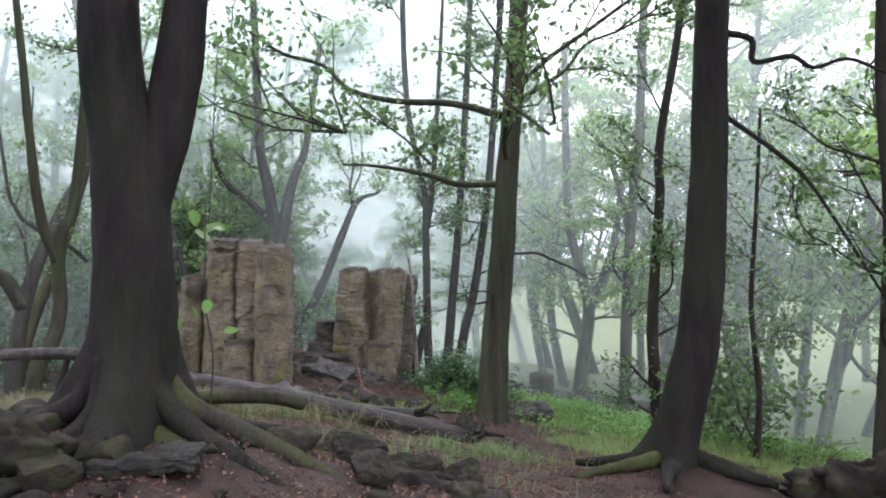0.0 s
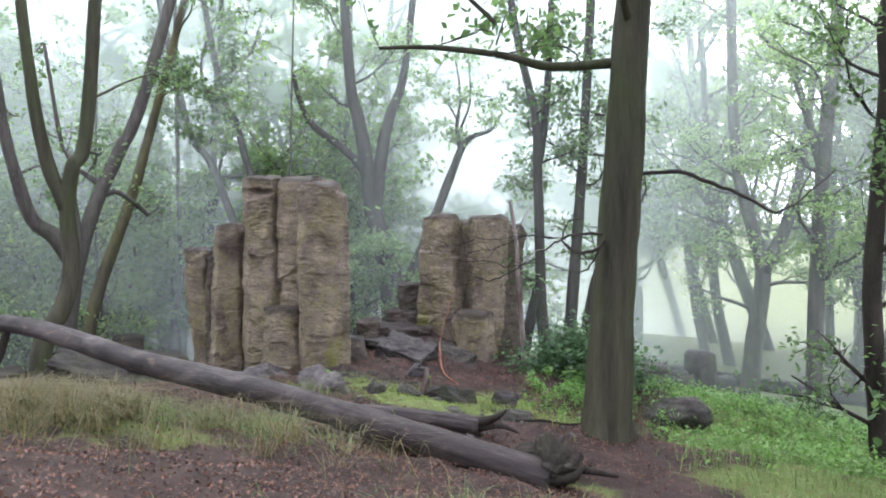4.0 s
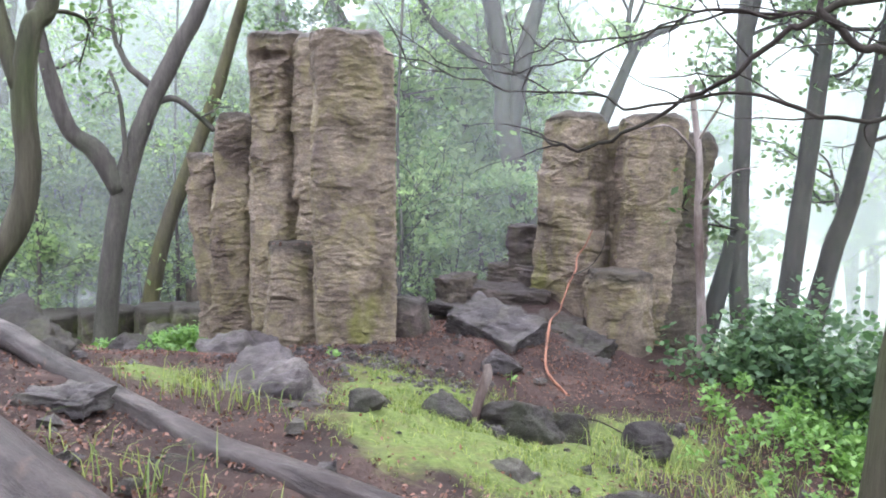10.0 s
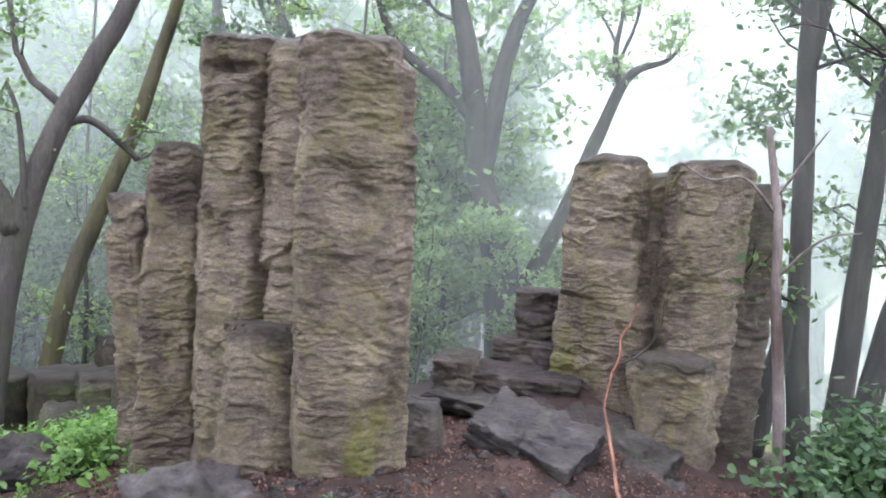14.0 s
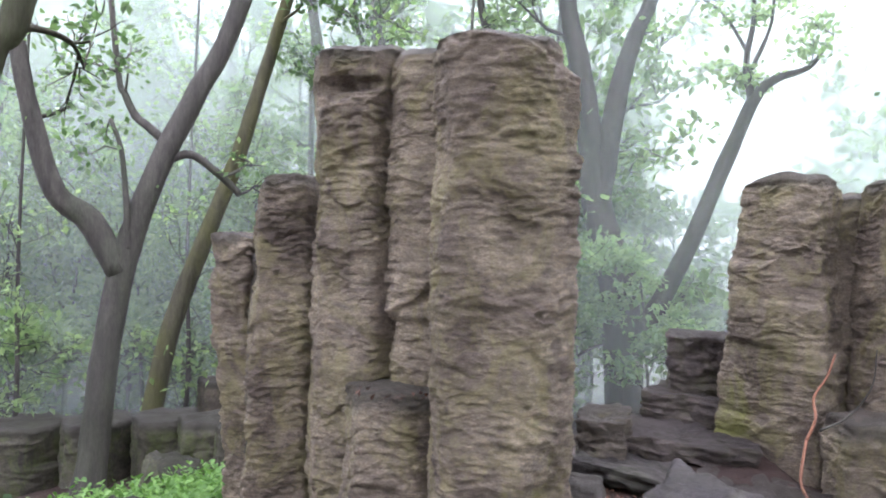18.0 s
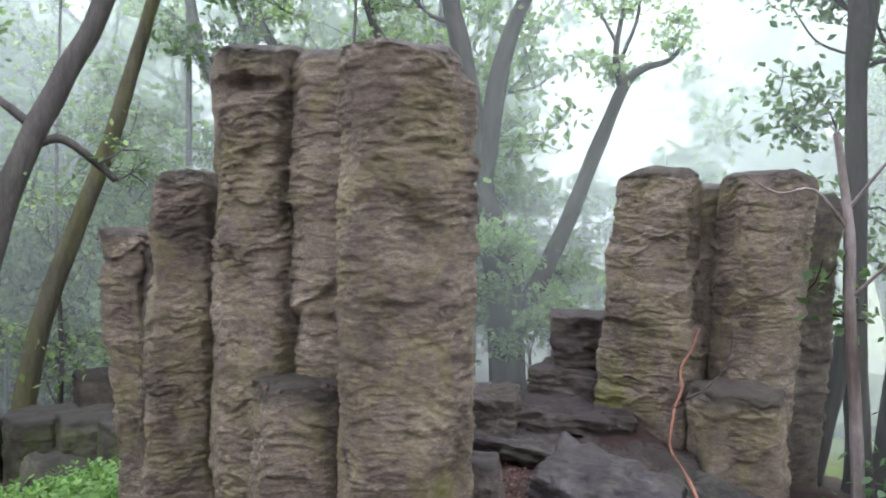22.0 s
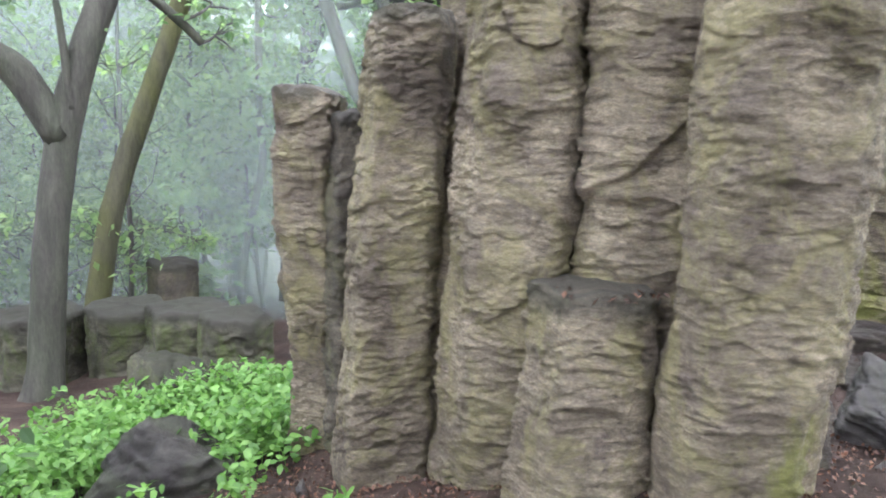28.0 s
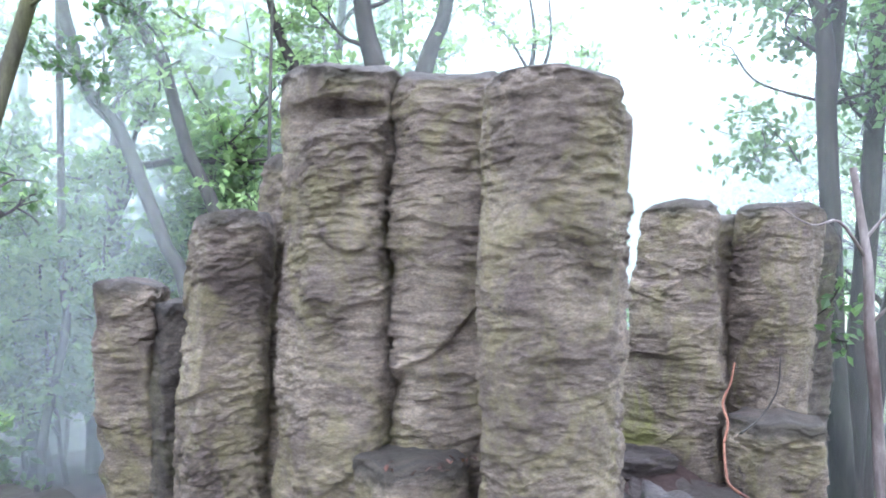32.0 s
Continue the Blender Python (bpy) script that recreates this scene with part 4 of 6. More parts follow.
rng_c = random.Random(17)
clods = bmesh.new()
for k in range(230):
    cx, cy = rng_c.uniform(-2.3, 0.35), rng_c.uniform(2.5, 4.9)
    if cy > 4.4 + 0.5 * (cx + 0.3) or (cx + 1.5) ** 2 + (cy - 3.55) ** 2 < 0.12 or (cx > -0.25 and cy < 3.6):
        continue
    w = rng_c.uniform(0.02, 0.09) * (0.6 + 0.8 * (cx < -1.3 or cy > 3.9))
    clods.from_mesh(boulder_mesh("clod", (cx, cy, gz(cx, cy) + w * 0.15), (w, w * 0.8, w * 0.55), 300 + k, M_EARTH, turn=40 * k, rough=0.35, detail=3))
me = bpy.data.meshes.new("earth_clod")
clods.to_mesh(me)
clods.free()
me.materials.append(M_EARTH)
me.polygons.foreach_set("use_smooth", np.ones(len(me.polygons), dtype=bool))
solid("earth_clod", me, "dark lumps of earth, bark and stone on the bank", "earth", kind="stuff")


# ---------------- trees ----------------
def limb_paths(rng, start, direction, length, depth, out, r):
    """Grow one limb and its twigs: appends (points, r0, r1, depth)."""
    p, d = np.array(start, float), np.array(direction, float)
    pts = [p.copy()]
    n = 5
    for i in range(n):
        d = d + rng.normal(0, 0.22, 3) + np.array([0, 0, 0.06])
        d /= np.linalg.norm(d)
        p = p + d * length / n
        pts.append(p.copy())
    out.append((pts, r, r * 0.35, depth))
    if depth > 0:
        for i in range(rng.integers(3, 5)):
            k = rng.integers(1, n + 1)
            dd = d + rng.normal(0, 0.75, 3)
            dd[2] = dd[2] * 0.6 + 0.05
            dd /= np.linalg.norm(dd)
            limb_paths(rng, pts[k], dd, length * rng.uniform(0.4, 0.65), depth - 1, out, r * 0.5)


def tree(label, base_path, r0, r1, seed, bark, leaf, limbs=(), auto=6, start=0.35, reach=2.2, leaves=2500, size=0.09, spread=0.13, depth=2, flare=0.7,
         group="trees of the misty wood", segs=14, twigs=True, extra_leaf=(), rough=0.09, name="tree", above=-9.0):
    rng = np.random.default_rng(seed)
    base_path = [tuple(p) for p in base_path]
    bx, by, bz = base_path[0]
    g = min(bz, gz(bx, by)) - 0.15
    d = np.array(base_path[1]) - np.array(base_path[0])
    foot = (bx - d[0] * 0.15, by - d[1] * 0.15, g)
    pts = [foot] + base_path[(1 if bz - g < 0.12 else 0):]
    t = thing(name, label, "tree", foot, group)
    trunk = part("trunk", tube_mesh("trunk", pts, r0 * 1.05, r1, bark, segs, 8, rough=rough, seed=seed % 13, flare=flare, flare_len=0.7 if flare > 1.3 else 0.55), t)
    grown = []
    for lp, la, lb in limbs:
        part("branch", tube_mesh("branch", lp, la, lb, bark, 8, 5, rough=0.12, seed=seed % 7), trunk)
        for q in lp[len(lp) // 2:]:
            dd = rng.normal(0, 1, 3)
            dd[2] = abs(dd[2]) * 0.3
            dd /= np.linalg.norm(dd)
            limb_paths(rng, q, dd, reach * 0.35, 1, grown, lb * 0.6)
    path = np.array(smooth_path(pts, 8))
    for k in range(auto):
        f = start + (0.97 - start) * (k + rng.uniform(0, 0.6)) / auto
        p = path[int(f * (len(path) - 1))]
        a = rng.uniform(0, 2 * np.pi)
        limb_paths(rng, p, (math.cos(a), math.sin(a), rng.uniform(0.15, 0.8)), reach * rng.uniform(0.6, 1.1), depth, grown, (r0 + (r1 - r0) * f) * 0.3)
    grown = [q for q in grown if min(p[2] for p in q[0]) > above]
    vs, fs, off, tips = [], [], 0, []
    for lp, la, lb, dep in grown:
        if dep == depth and la > 0.015:
            part("branch", tube_mesh("branch", lp, la, lb, bark, 6, 3), trunk)
        elif twigs:
            lp2 = np.array(lp[::2] + lp[-1:])
            v, f = tube(lp2, np.linspace(max(la, 0.006), 0.004, len(lp2)), 3, caps=False)
            vs.append(v)
            fs.append(np.array(f) + off)
            off += len(v)
        if dep < depth or depth == 0:
            tips += [(np.array(lp[i]), np.array(lp[i + 1])) for i in range(len(lp) - 1)]
    if vs:
        part("twig", mesh_np("twig", np.concatenate(vs), np.concatenate(fs), bark), t)["kind"] = "stuff"
    if leaves and tips:
        k = rng.integers(0, len(tips), leaves)
        a, b = np.array([q[0] for q in tips]), np.array([q[1] for q in tips])
        u = rng.uniform(0, 1, (leaves, 1))
        c = a[k] * (1 - u) + b[k] * u + rng.normal(0, spread, (leaves, 3)) * np.array([1, 1, 0.6])
        trunk_xy = np.stack([np.interp(c[:, 2], path[:, 2], path[:, q]) for q in (0, 1)], 1)
        c = c[np.linalg.norm(c[:, :2] - trunk_xy, axis=1) > 0.38]
        v, f = leaf_verts(c, size, rng)
        part("crown", mesh_np("crown", v, f, leaf, False), t)["kind"] = "stuff"
    return t


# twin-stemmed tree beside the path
# High crowns of this trunk and the next are out of view, added as shade.
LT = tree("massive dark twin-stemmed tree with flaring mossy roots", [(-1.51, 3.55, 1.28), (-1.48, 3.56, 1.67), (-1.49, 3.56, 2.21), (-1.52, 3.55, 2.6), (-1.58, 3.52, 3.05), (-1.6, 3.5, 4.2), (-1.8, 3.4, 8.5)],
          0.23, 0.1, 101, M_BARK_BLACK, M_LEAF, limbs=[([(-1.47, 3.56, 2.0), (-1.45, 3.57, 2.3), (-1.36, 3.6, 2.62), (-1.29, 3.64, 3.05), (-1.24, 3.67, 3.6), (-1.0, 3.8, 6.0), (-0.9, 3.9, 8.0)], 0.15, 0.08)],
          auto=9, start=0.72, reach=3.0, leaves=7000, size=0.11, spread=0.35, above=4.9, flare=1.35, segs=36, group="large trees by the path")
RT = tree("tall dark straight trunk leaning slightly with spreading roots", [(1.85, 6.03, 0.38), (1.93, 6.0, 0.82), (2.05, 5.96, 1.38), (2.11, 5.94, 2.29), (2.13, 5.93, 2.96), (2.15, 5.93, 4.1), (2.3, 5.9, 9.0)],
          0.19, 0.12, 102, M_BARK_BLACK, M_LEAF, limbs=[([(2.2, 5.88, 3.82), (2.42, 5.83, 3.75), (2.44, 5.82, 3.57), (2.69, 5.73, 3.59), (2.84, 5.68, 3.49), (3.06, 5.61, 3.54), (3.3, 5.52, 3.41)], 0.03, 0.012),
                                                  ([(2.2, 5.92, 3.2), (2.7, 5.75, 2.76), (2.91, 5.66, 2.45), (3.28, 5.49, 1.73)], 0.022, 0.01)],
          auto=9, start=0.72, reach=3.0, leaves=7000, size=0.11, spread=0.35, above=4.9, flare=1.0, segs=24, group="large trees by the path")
CT = tree("grey-green beech trunk with twisted dead side branches", [(0.58, 9.24, -0.2), (0.63, 9.24, 0.52), (0.67, 9.24, 1.19), (0.74, 9.24, 2.08), (0.82, 9.23, 3.3), (0.93, 9.22, 4.85), (1.1, 9.2, 9.0)],
          0.205, 0.1, 103, M_BARK_GREY, M_LEAF,
          limbs=[([(0.74, 9.24, 3.76), (0.11, 9.28, 3.92), (-0.6, 9.33, 3.96), (-1.17, 9.37, 4.11), (-1.53, 9.4, 4.43), (-2.04, 9.44, 4.59), (-2.48, 9.47, 4.88)], 0.05, 0.015),
                 ([(0.78, 9.24, 2.91), (0.2, 9.27, 2.91), (-0.2, 9.3, 3.03), (-0.79, 9.34, 3.14), (-1.26, 9.37, 3.17)], 0.045, 0.015)],
          auto=8, start=0.55, reach=2.8, leaves=3000, size=0.095, flare=1.2, segs=28, above=3.0, group="large trees by the path")


def bare_branch(parent, pts, r0, r1, mat=M_BARK_DARK):
    """A crooked dead branch, knobbly, with many fine side twigs."""
    trunk = next(q for q in parent.children if q.name.startswith("trunk"))
    trng, grown, vs, fs, off = np.random.default_rng(int(r0 * 1e4)), [], [], [], 0
    path = smooth_path(pts, 3)
    path[1:-1] += trng.normal(0, 0.007, (len(path) - 2, 3))
    for q in path[len(path) // 4:]:
        if trng.random() < 0.5:
            dd = np.array([-0.8, 0, 0.15]) * (1 if pts[-1][0] < pts[0][0] else -1) + trng.normal(0, 0.5, 3)
            limb_paths(trng, q, dd / np.linalg.norm(dd), trng.uniform(0.08, 0.34), 1 if trng.random() < 0.4 else 0, grown, 0.0026)
    for lp, la, lb, dep in grown:
        v, f = tube(np.array(lp), np.linspace(la, 0.001, len(lp)), 4, caps=False)
        vs.append(v)
        fs.append(np.array(f) + off)
        off += len(v)
    part("twig", mesh_np("twig", np.concatenate(vs), np.concatenate(fs), mat), trunk)["kind"] = "stuff"
    return part("dead_branch", tube_mesh("dead_branch", [tuple(q) for q in path], r0 * 0.68, r1 * 0.8, mat, 8, 2, rough=0.4, seed=3), trunk, "twisted leafless dead branch")


bare_branch(CT, [(0.72, 9.24, 2.03), (1.15, 9.23, 2.04), (1.4, 9.23, 1.95), (1.6, 9.22, 1.86), (1.86, 9.22, 1.73), (2.07, 9.22, 1.85), (2.26, 9.21, 2.03)], 0.026, 0.007)
bare_branch(CT, [(0.62, 9.15, 1.55), (0.5, 9.0, 1.45), (0.4, 9.0, 1.44), (0.32, 9.0, 1.48), (0.28, 9.0, 1.58), (0.32, 9.0, 1.67), (0.45, 9.0, 1.71)], 0.017, 0.007)
bare_branch(CT, [(0.65, 9.15, 1.58), (0.41, 9.12, 1.58), (0.28, 9.11, 1.54), (0.21, 9.1, 1.51), (0.09, 9.09, 1.41), (-0.02, 9.08, 1.35), (-0.15, 9.06, 1.28), (-0.26, 9.05, 1.23), (-0.36, 9.04, 1.23), (-0.43, 9.1, 1.27)], 0.014, 0.005)
bare_branch(CT, [(0.55, 9.05, 1.45), (0.5, 9.13, 1.35), (0.44, 9.12, 1.3), (0.29, 9.11, 1.29), (0.18, 9.1, 1.34), (0.04, 9.08, 1.36), (-0.18, 9.06, 1.33), (-0.34, 9.05, 1.38), (-0.48, 8.95, 1.38), (-0.62, 8.85, 1.42), (-0.74, 8.74, 1.46)], 0.011, 0.002)
bare_branch(CT, [(0.3, 9.11, 1.54), (0.11, 9.09, 1.56), (-0.05, 9.08, 1.56), (-0.19, 9.06, 1.5), (-0.34, 9.05, 1.46), (-0.49, 9.03, 1.44), (-0.68, 9.01, 1.46)], 0.007, 0.002)
bare_branch(CT, [(0.2, 9.1, 1.55), (0.0, 9.15, 1.57), (-0.2, 9.2, 1.54), (-0.42, 9.2, 1.55), (-0.55, 9.2, 1.5), (-0.7, 9.2, 1.52)], 0.006, 0.002)

sap = thing("sapling", "thin sapling with a few broad bright leaves beside a trunk", "sapling", (-1.2, 3.78, 1.2))
part("stem", tube_mesh("stem", [(-1.2, 3.78, 1.15), (-1.16, 3.74, 1.55), (-1.18, 3.68, 1.85), (-1.16, 3.62, 2.3)], 0.005, 0.003, M_BARK_MID, 6, 5), sap)
rng_s = np.random.default_rng(8)
for hz, nn in ((1.78, 6), (2.22, 9), (2.3, 6)):
    for k in range(nn):
        v, f = leaf_verts(np.array([[-1.15, 3.65, hz]]) + rng_s.normal(0, 0.05, (1, 3)) * np.array([1.5, 1, 0.6]), 0.085, rng_s, 0.4, 0.7, True)
        part("leaf", mesh_np("leaf", v, f, M_LEAF_BRIGHT, False), sap)

# trees behind the columns
tree("slim dark tree with a leafy side", [(3.26, 11.23, -0.75), (3.18, 11.25, 0.74), (3.2, 11.24, 1.59), (3.28, 11.22, 2.88), (3.28, 11.22, 3.73), (3.57, 11.14, 5.67), (3.7, 11.1, 8.0)], 0.1, 0.05, 110, M_BARK_DARK, M_LEAF, auto=11, start=0.15, reach=1.1, leaves=3000, size=0.075)
tree("pale slender trunk in the misty meadow", [(4.44, 18.11, -2.5), (4.48, 18.1, 0.42), (4.6, 18.07, 3.02), (4.77, 18.02, 5.05), (4.9, 18, 9)], 0.16, 0.1, 111, M_BARK_MID, M_LEAF_HAZED,
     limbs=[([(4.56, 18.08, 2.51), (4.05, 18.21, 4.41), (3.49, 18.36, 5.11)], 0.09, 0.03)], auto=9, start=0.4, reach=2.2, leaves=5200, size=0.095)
tree("forked tree in the misty meadow", [(3.89, 21.32, -2.6), (4.01, 21.3, -1.16), (4.18, 21.27, 0.4), (3.89, 21.32, 1.69), (3.59, 21.38, 3.38), (3.5, 21.4, 8)], 0.235, 0.1, 112, M_BARK_MID, M_LEAF_HAZED,
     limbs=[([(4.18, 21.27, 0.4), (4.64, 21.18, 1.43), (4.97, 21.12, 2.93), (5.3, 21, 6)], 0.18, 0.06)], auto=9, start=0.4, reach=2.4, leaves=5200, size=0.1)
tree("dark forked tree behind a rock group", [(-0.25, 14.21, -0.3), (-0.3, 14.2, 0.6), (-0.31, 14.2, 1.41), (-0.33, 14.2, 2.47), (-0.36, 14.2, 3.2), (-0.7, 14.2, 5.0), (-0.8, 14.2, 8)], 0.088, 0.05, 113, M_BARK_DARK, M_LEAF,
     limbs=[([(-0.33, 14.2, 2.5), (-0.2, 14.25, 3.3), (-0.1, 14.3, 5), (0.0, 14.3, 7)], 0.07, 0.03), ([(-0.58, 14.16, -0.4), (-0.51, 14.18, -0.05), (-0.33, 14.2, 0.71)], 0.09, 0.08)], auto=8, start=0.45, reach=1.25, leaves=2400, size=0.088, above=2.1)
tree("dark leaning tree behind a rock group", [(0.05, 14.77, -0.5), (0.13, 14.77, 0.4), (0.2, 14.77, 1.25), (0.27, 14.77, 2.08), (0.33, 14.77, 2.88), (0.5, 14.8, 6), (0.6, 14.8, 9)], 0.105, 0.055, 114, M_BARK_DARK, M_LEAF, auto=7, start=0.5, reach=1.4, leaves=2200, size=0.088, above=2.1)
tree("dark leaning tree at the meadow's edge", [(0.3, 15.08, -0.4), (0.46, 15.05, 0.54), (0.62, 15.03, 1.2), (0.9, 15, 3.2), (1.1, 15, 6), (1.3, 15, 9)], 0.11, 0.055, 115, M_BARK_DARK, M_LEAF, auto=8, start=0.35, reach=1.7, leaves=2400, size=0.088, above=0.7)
FM = tree("grey many-forked tree fading into mist", [(-3.56, 17.81, -0.9), (-3.66, 17.79, 0.75), (-3.94, 17.71, 1.84), (-4.02, 17.69, 2.63), (-4.18, 17.64, 3.65), (-4.35, 17.6, 4.67), (-4.5, 17.6, 8)], 0.26, 0.08, 116, M_BARK_DARK, M_LEAF_HAZED,
          limbs=[([(-4.02, 17.69, 2.63), (-4.51, 17.55, 3.16), (-5.07, 17.4, 3.62), (-5.33, 17.33, 4.17), (-5.43, 17.3, 4.65)], 0.1, 0.04),
                 ([(-3.94, 17.71, 1.84), (-3.74, 17.76, 3.11), (-3.55, 17.82, 3.9), (-3.29, 17.89, 4.69), (-3.0, 18, 7)], 0.16, 0.06),
                 ([(-3.58, 17.82, 0.1), (-3.3, 17.88, 0.45), (-2.89, 17.99, 1.34), (-2.43, 18.12, 2.54), (-2.17, 18.19, 3.17), (-1.95, 18.25, 3.38), (-1.6, 18.3, 3.5), (-1.35, 18.3, 3.85)], 0.15, 0.015),
                 ([(-2.2, 18.18, 3.1), (-2.28, 18.18, 3.6), (-2.2, 18.2, 4.2), (-2.3, 18.2, 5.0)], 0.055, 0.012), ([(-2.22, 18.2, 3.5), (-2.0, 18.2, 4.1), (-2.02, 18.2, 4.9)], 0.03, 0.01), ([(-2.26, 18.2, 3.7), (-2.55, 18.2, 4.2), (-2.9, 18.2, 4.5)], 0.025, 0.008)],
          auto=3, start=0.75, reach=1.3, leaves=2600, size=0.1)
FL = tree("forked leaning tree with a thick side limb", [(-8.04, 13.7, -1.3), (-7.97, 13.78, -0.07), (-7.86, 13.91, 1.02), (-7.67, 14.12, 1.96), (-7.42, 14.42, 2.84), (-7.13, 14.75, 3.81), (-6.6, 15.3, 6.5), (-6.2, 15.8, 9.5)], 0.155, 0.08, 117, M_BARK_MID, M_LEAF,
          limbs=[([(-7.87, 13.9, 1.0), (-8.06, 13.67, 1.53), (-8.25, 13.43, 1.8), (-8.39, 13.27, 2.52), (-8.48, 13.16, 3.3), (-8.6, 13, 5.5), (-8.8, 12.8, 9)], 0.14, 0.05),
                 ([(-7.67, 14.3, 2.37), (-7.89, 14.25, 2.55), (-8.06, 14.22, 2.68), (-8.2, 14.2, 2.92), (-8.31, 14.2, 3.16), (-8.56, 14.2, 4.76)], 0.05, 0.03),
                 ([(-7.75, 13.9, 1.24), (-7.75, 13.88, 1.48), (-7.76, 13.87, 1.72), (-7.82, 13.85, 2.25), (-7.96, 13.83, 2.57)], 0.045, 0.02),
                 ([(-7.62, 14.2, 2.15), (-7.43, 14.41, 2.25), (-7.22, 14.65, 2.03), (-7.1, 14.8, 1.85)], 0.05, 0.04)], auto=3, start=0.78, reach=1.2, leaves=700, size=0.09)
tree("slim tree leaning strongly over the slope", [(-8.65, 15.01, -0.86), (-8.49, 15.16, 0.27), (-8.25, 15.42, 1.3), (-8.0, 15.68, 2.27), (-7.79, 15.9, 3.31), (-7.63, 16.06, 4.1), (-7.16, 16.6, 6.71), (-6.7, 17.0, 9.5)], 0.13, 0.06, 118, M_BARK_LICHEN, M_LEAF, auto=4, start=0.72, reach=1.5, leaves=1300, size=0.1)
for k, (x, y, h) in enumerate([(-10.4, 14.4, 6.5), (-8.9, 15.75, 7.0), (-5.2, 16.5, 7.5)]):
    g = gz(x, y)
    tree("young beech with airy sprays of haze-paled green leaves", [(x, y, g), (x + 0.1, y, g + 1.2), (x - 0.05, y + 0.1, g + 3.0), (x + 0.15, y + 0.1, g + h)], 0.04, 0.015, 140 + k, M_BARK_MID, M_LEAF_HAZED,
         auto=13, start=0.25, reach=1.25, leaves=1500, size=0.095, spread=0.14, flare=0.3, segs=8)
tree("slender tree bending away over the misty slope", [(-5.91, 17.01, -2.14), (-6.03, 17.01, -1.38), (-6.38, 17.01, 1.02), (-6.63, 17.01, 1.62), (-7.12, 17.01, 2.89), (-7.68, 17.01, 3.9), (-8.55, 17.13, 8.1), (-8.91, 17.25, 11.1)], 0.102, 0.060, 131, M_BARK_MID, M_LEAF, auto=4, start=0.6, reach=1.4, leaves=1100, size=0.1)
tree("slender pale trunk in a leaning pair", [(-5.55, 17.49, -2.26), (-5.67, 17.49, -1.38), (-6.1, 17.49, 1.61), (-6.54, 17.49, 2.79), (-6.8, 17.49, 3.78), (-7.15, 17.49, 4.63), (-7.71, 17.49, 8.1), (-7.95, 17.61, 11.1)], 0.096, 0.054, 132, M_BARK_MID, M_LEAF, auto=4, start=0.6, reach=1.4, leaves=1000, size=0.1)
tree("thin wavering sapling trunk in the mist", [(-8.2, 17.25, -2.74), (-8.35, 17.25, -1.08), (-7.99, 17.25, 0.62), (-8.02, 17.25, 1.57), (-7.95, 17.25, 6.9), (-7.83, 17.25, 9.3)], 0.060, 0.036, 133, M_BARK_MID, M_LEAF, auto=4, start=0.6, reach=1.1, leaves=700, size=0.1)
tree("crooked grey tree with curved stems", [(-6.0, 10.85, -0.1), (-5.96, 10.91, 0.35), (-5.84, 11.09, 0.71), (-5.77, 11.18, 1.23), (-5.79, 11.16, 1.9), (-5.74, 11.23, 2.42), (-5.63, 11.37, 2.95), (-5.4, 11.5, 6), (-5.2, 11.7, 9.5)], 0.125, 0.07, 119, M_BARK_GREY, M_LEAF,
     limbs=[([(-5.79, 11.16, 1.9), (-6.0, 11.1, 2.5), (-6.1, 11, 3.5), (-6.3, 11, 5.5), (-6.7, 11, 9)], 0.1, 0.04)], auto=4, start=0.72, reach=1.2, leaves=700, size=0.08)
dead = thing("dead_tree", "thin dead trunk with peeling pale bark", "tree", (-0.46, 13.22, -0.35))
part("trunk", tube_mesh("trunk", [(-0.46, 13.22, -0.4), (-0.47, 13.22, 0.1), (-0.53, 13.21, 0.9), (-0.54, 13.21, 1.38), (-0.62, 13.2, 1.95)], 0.044, 0.022, M_PALEWOOD, 12, 6, rough=0.22, seed=2), dead)
for q in ([(-0.55, 13.21, 1.4), (-0.75, 13.1, 1.62), (-0.95, 13.0, 1.6), (-1.15, 13.0, 1.72)], [(-0.56, 13.21, 1.5), (-0.4, 13.1, 1.75), (-0.3, 13.0, 1.9)], [(-0.53, 13.2, 1.0), (-0.3, 13.1, 1.25), (-0.1, 13, 1.3)]):
    part("dead_branch", tube_mesh("dead_branch", q, 0.012, 0.004, M_PALEWOOD, 6, 4), dead)

tree("young beech with level sprays of leaves", [(3.75, 8.9, -0.6), (3.8, 8.92, 0.4), (3.72, 8.95, 1.4), (3.8, 9.0, 2.6), (3.85, 9.0, 3.8)], 0.05, 0.02, 130, M_BARK_DARK, M_LEAF, auto=12, start=0.12, reach=1.3, leaves=2200, size=0.07, spread=0.13, flare=0.3, segs=8)
tree("slim dark tree on a dark mound", [(3.55, 6.0, 0.5), (3.6, 6.0, 1.4), (3.62, 6.0, 2.4), (3.55, 6.0, 3.6), (3.6, 6, 6), (3.7, 6, 9)], 0.07, 0.04, 131, M_BARK_DARK, M_LEAF, auto=11, start=0.3, reach=1.3, leaves=2000, size=0.07, spread=0.13, flare=0.3, segs=10)

# woodland in the mist: three grown trees and two saplings, repeated
WOOD = "background trees in the mist"


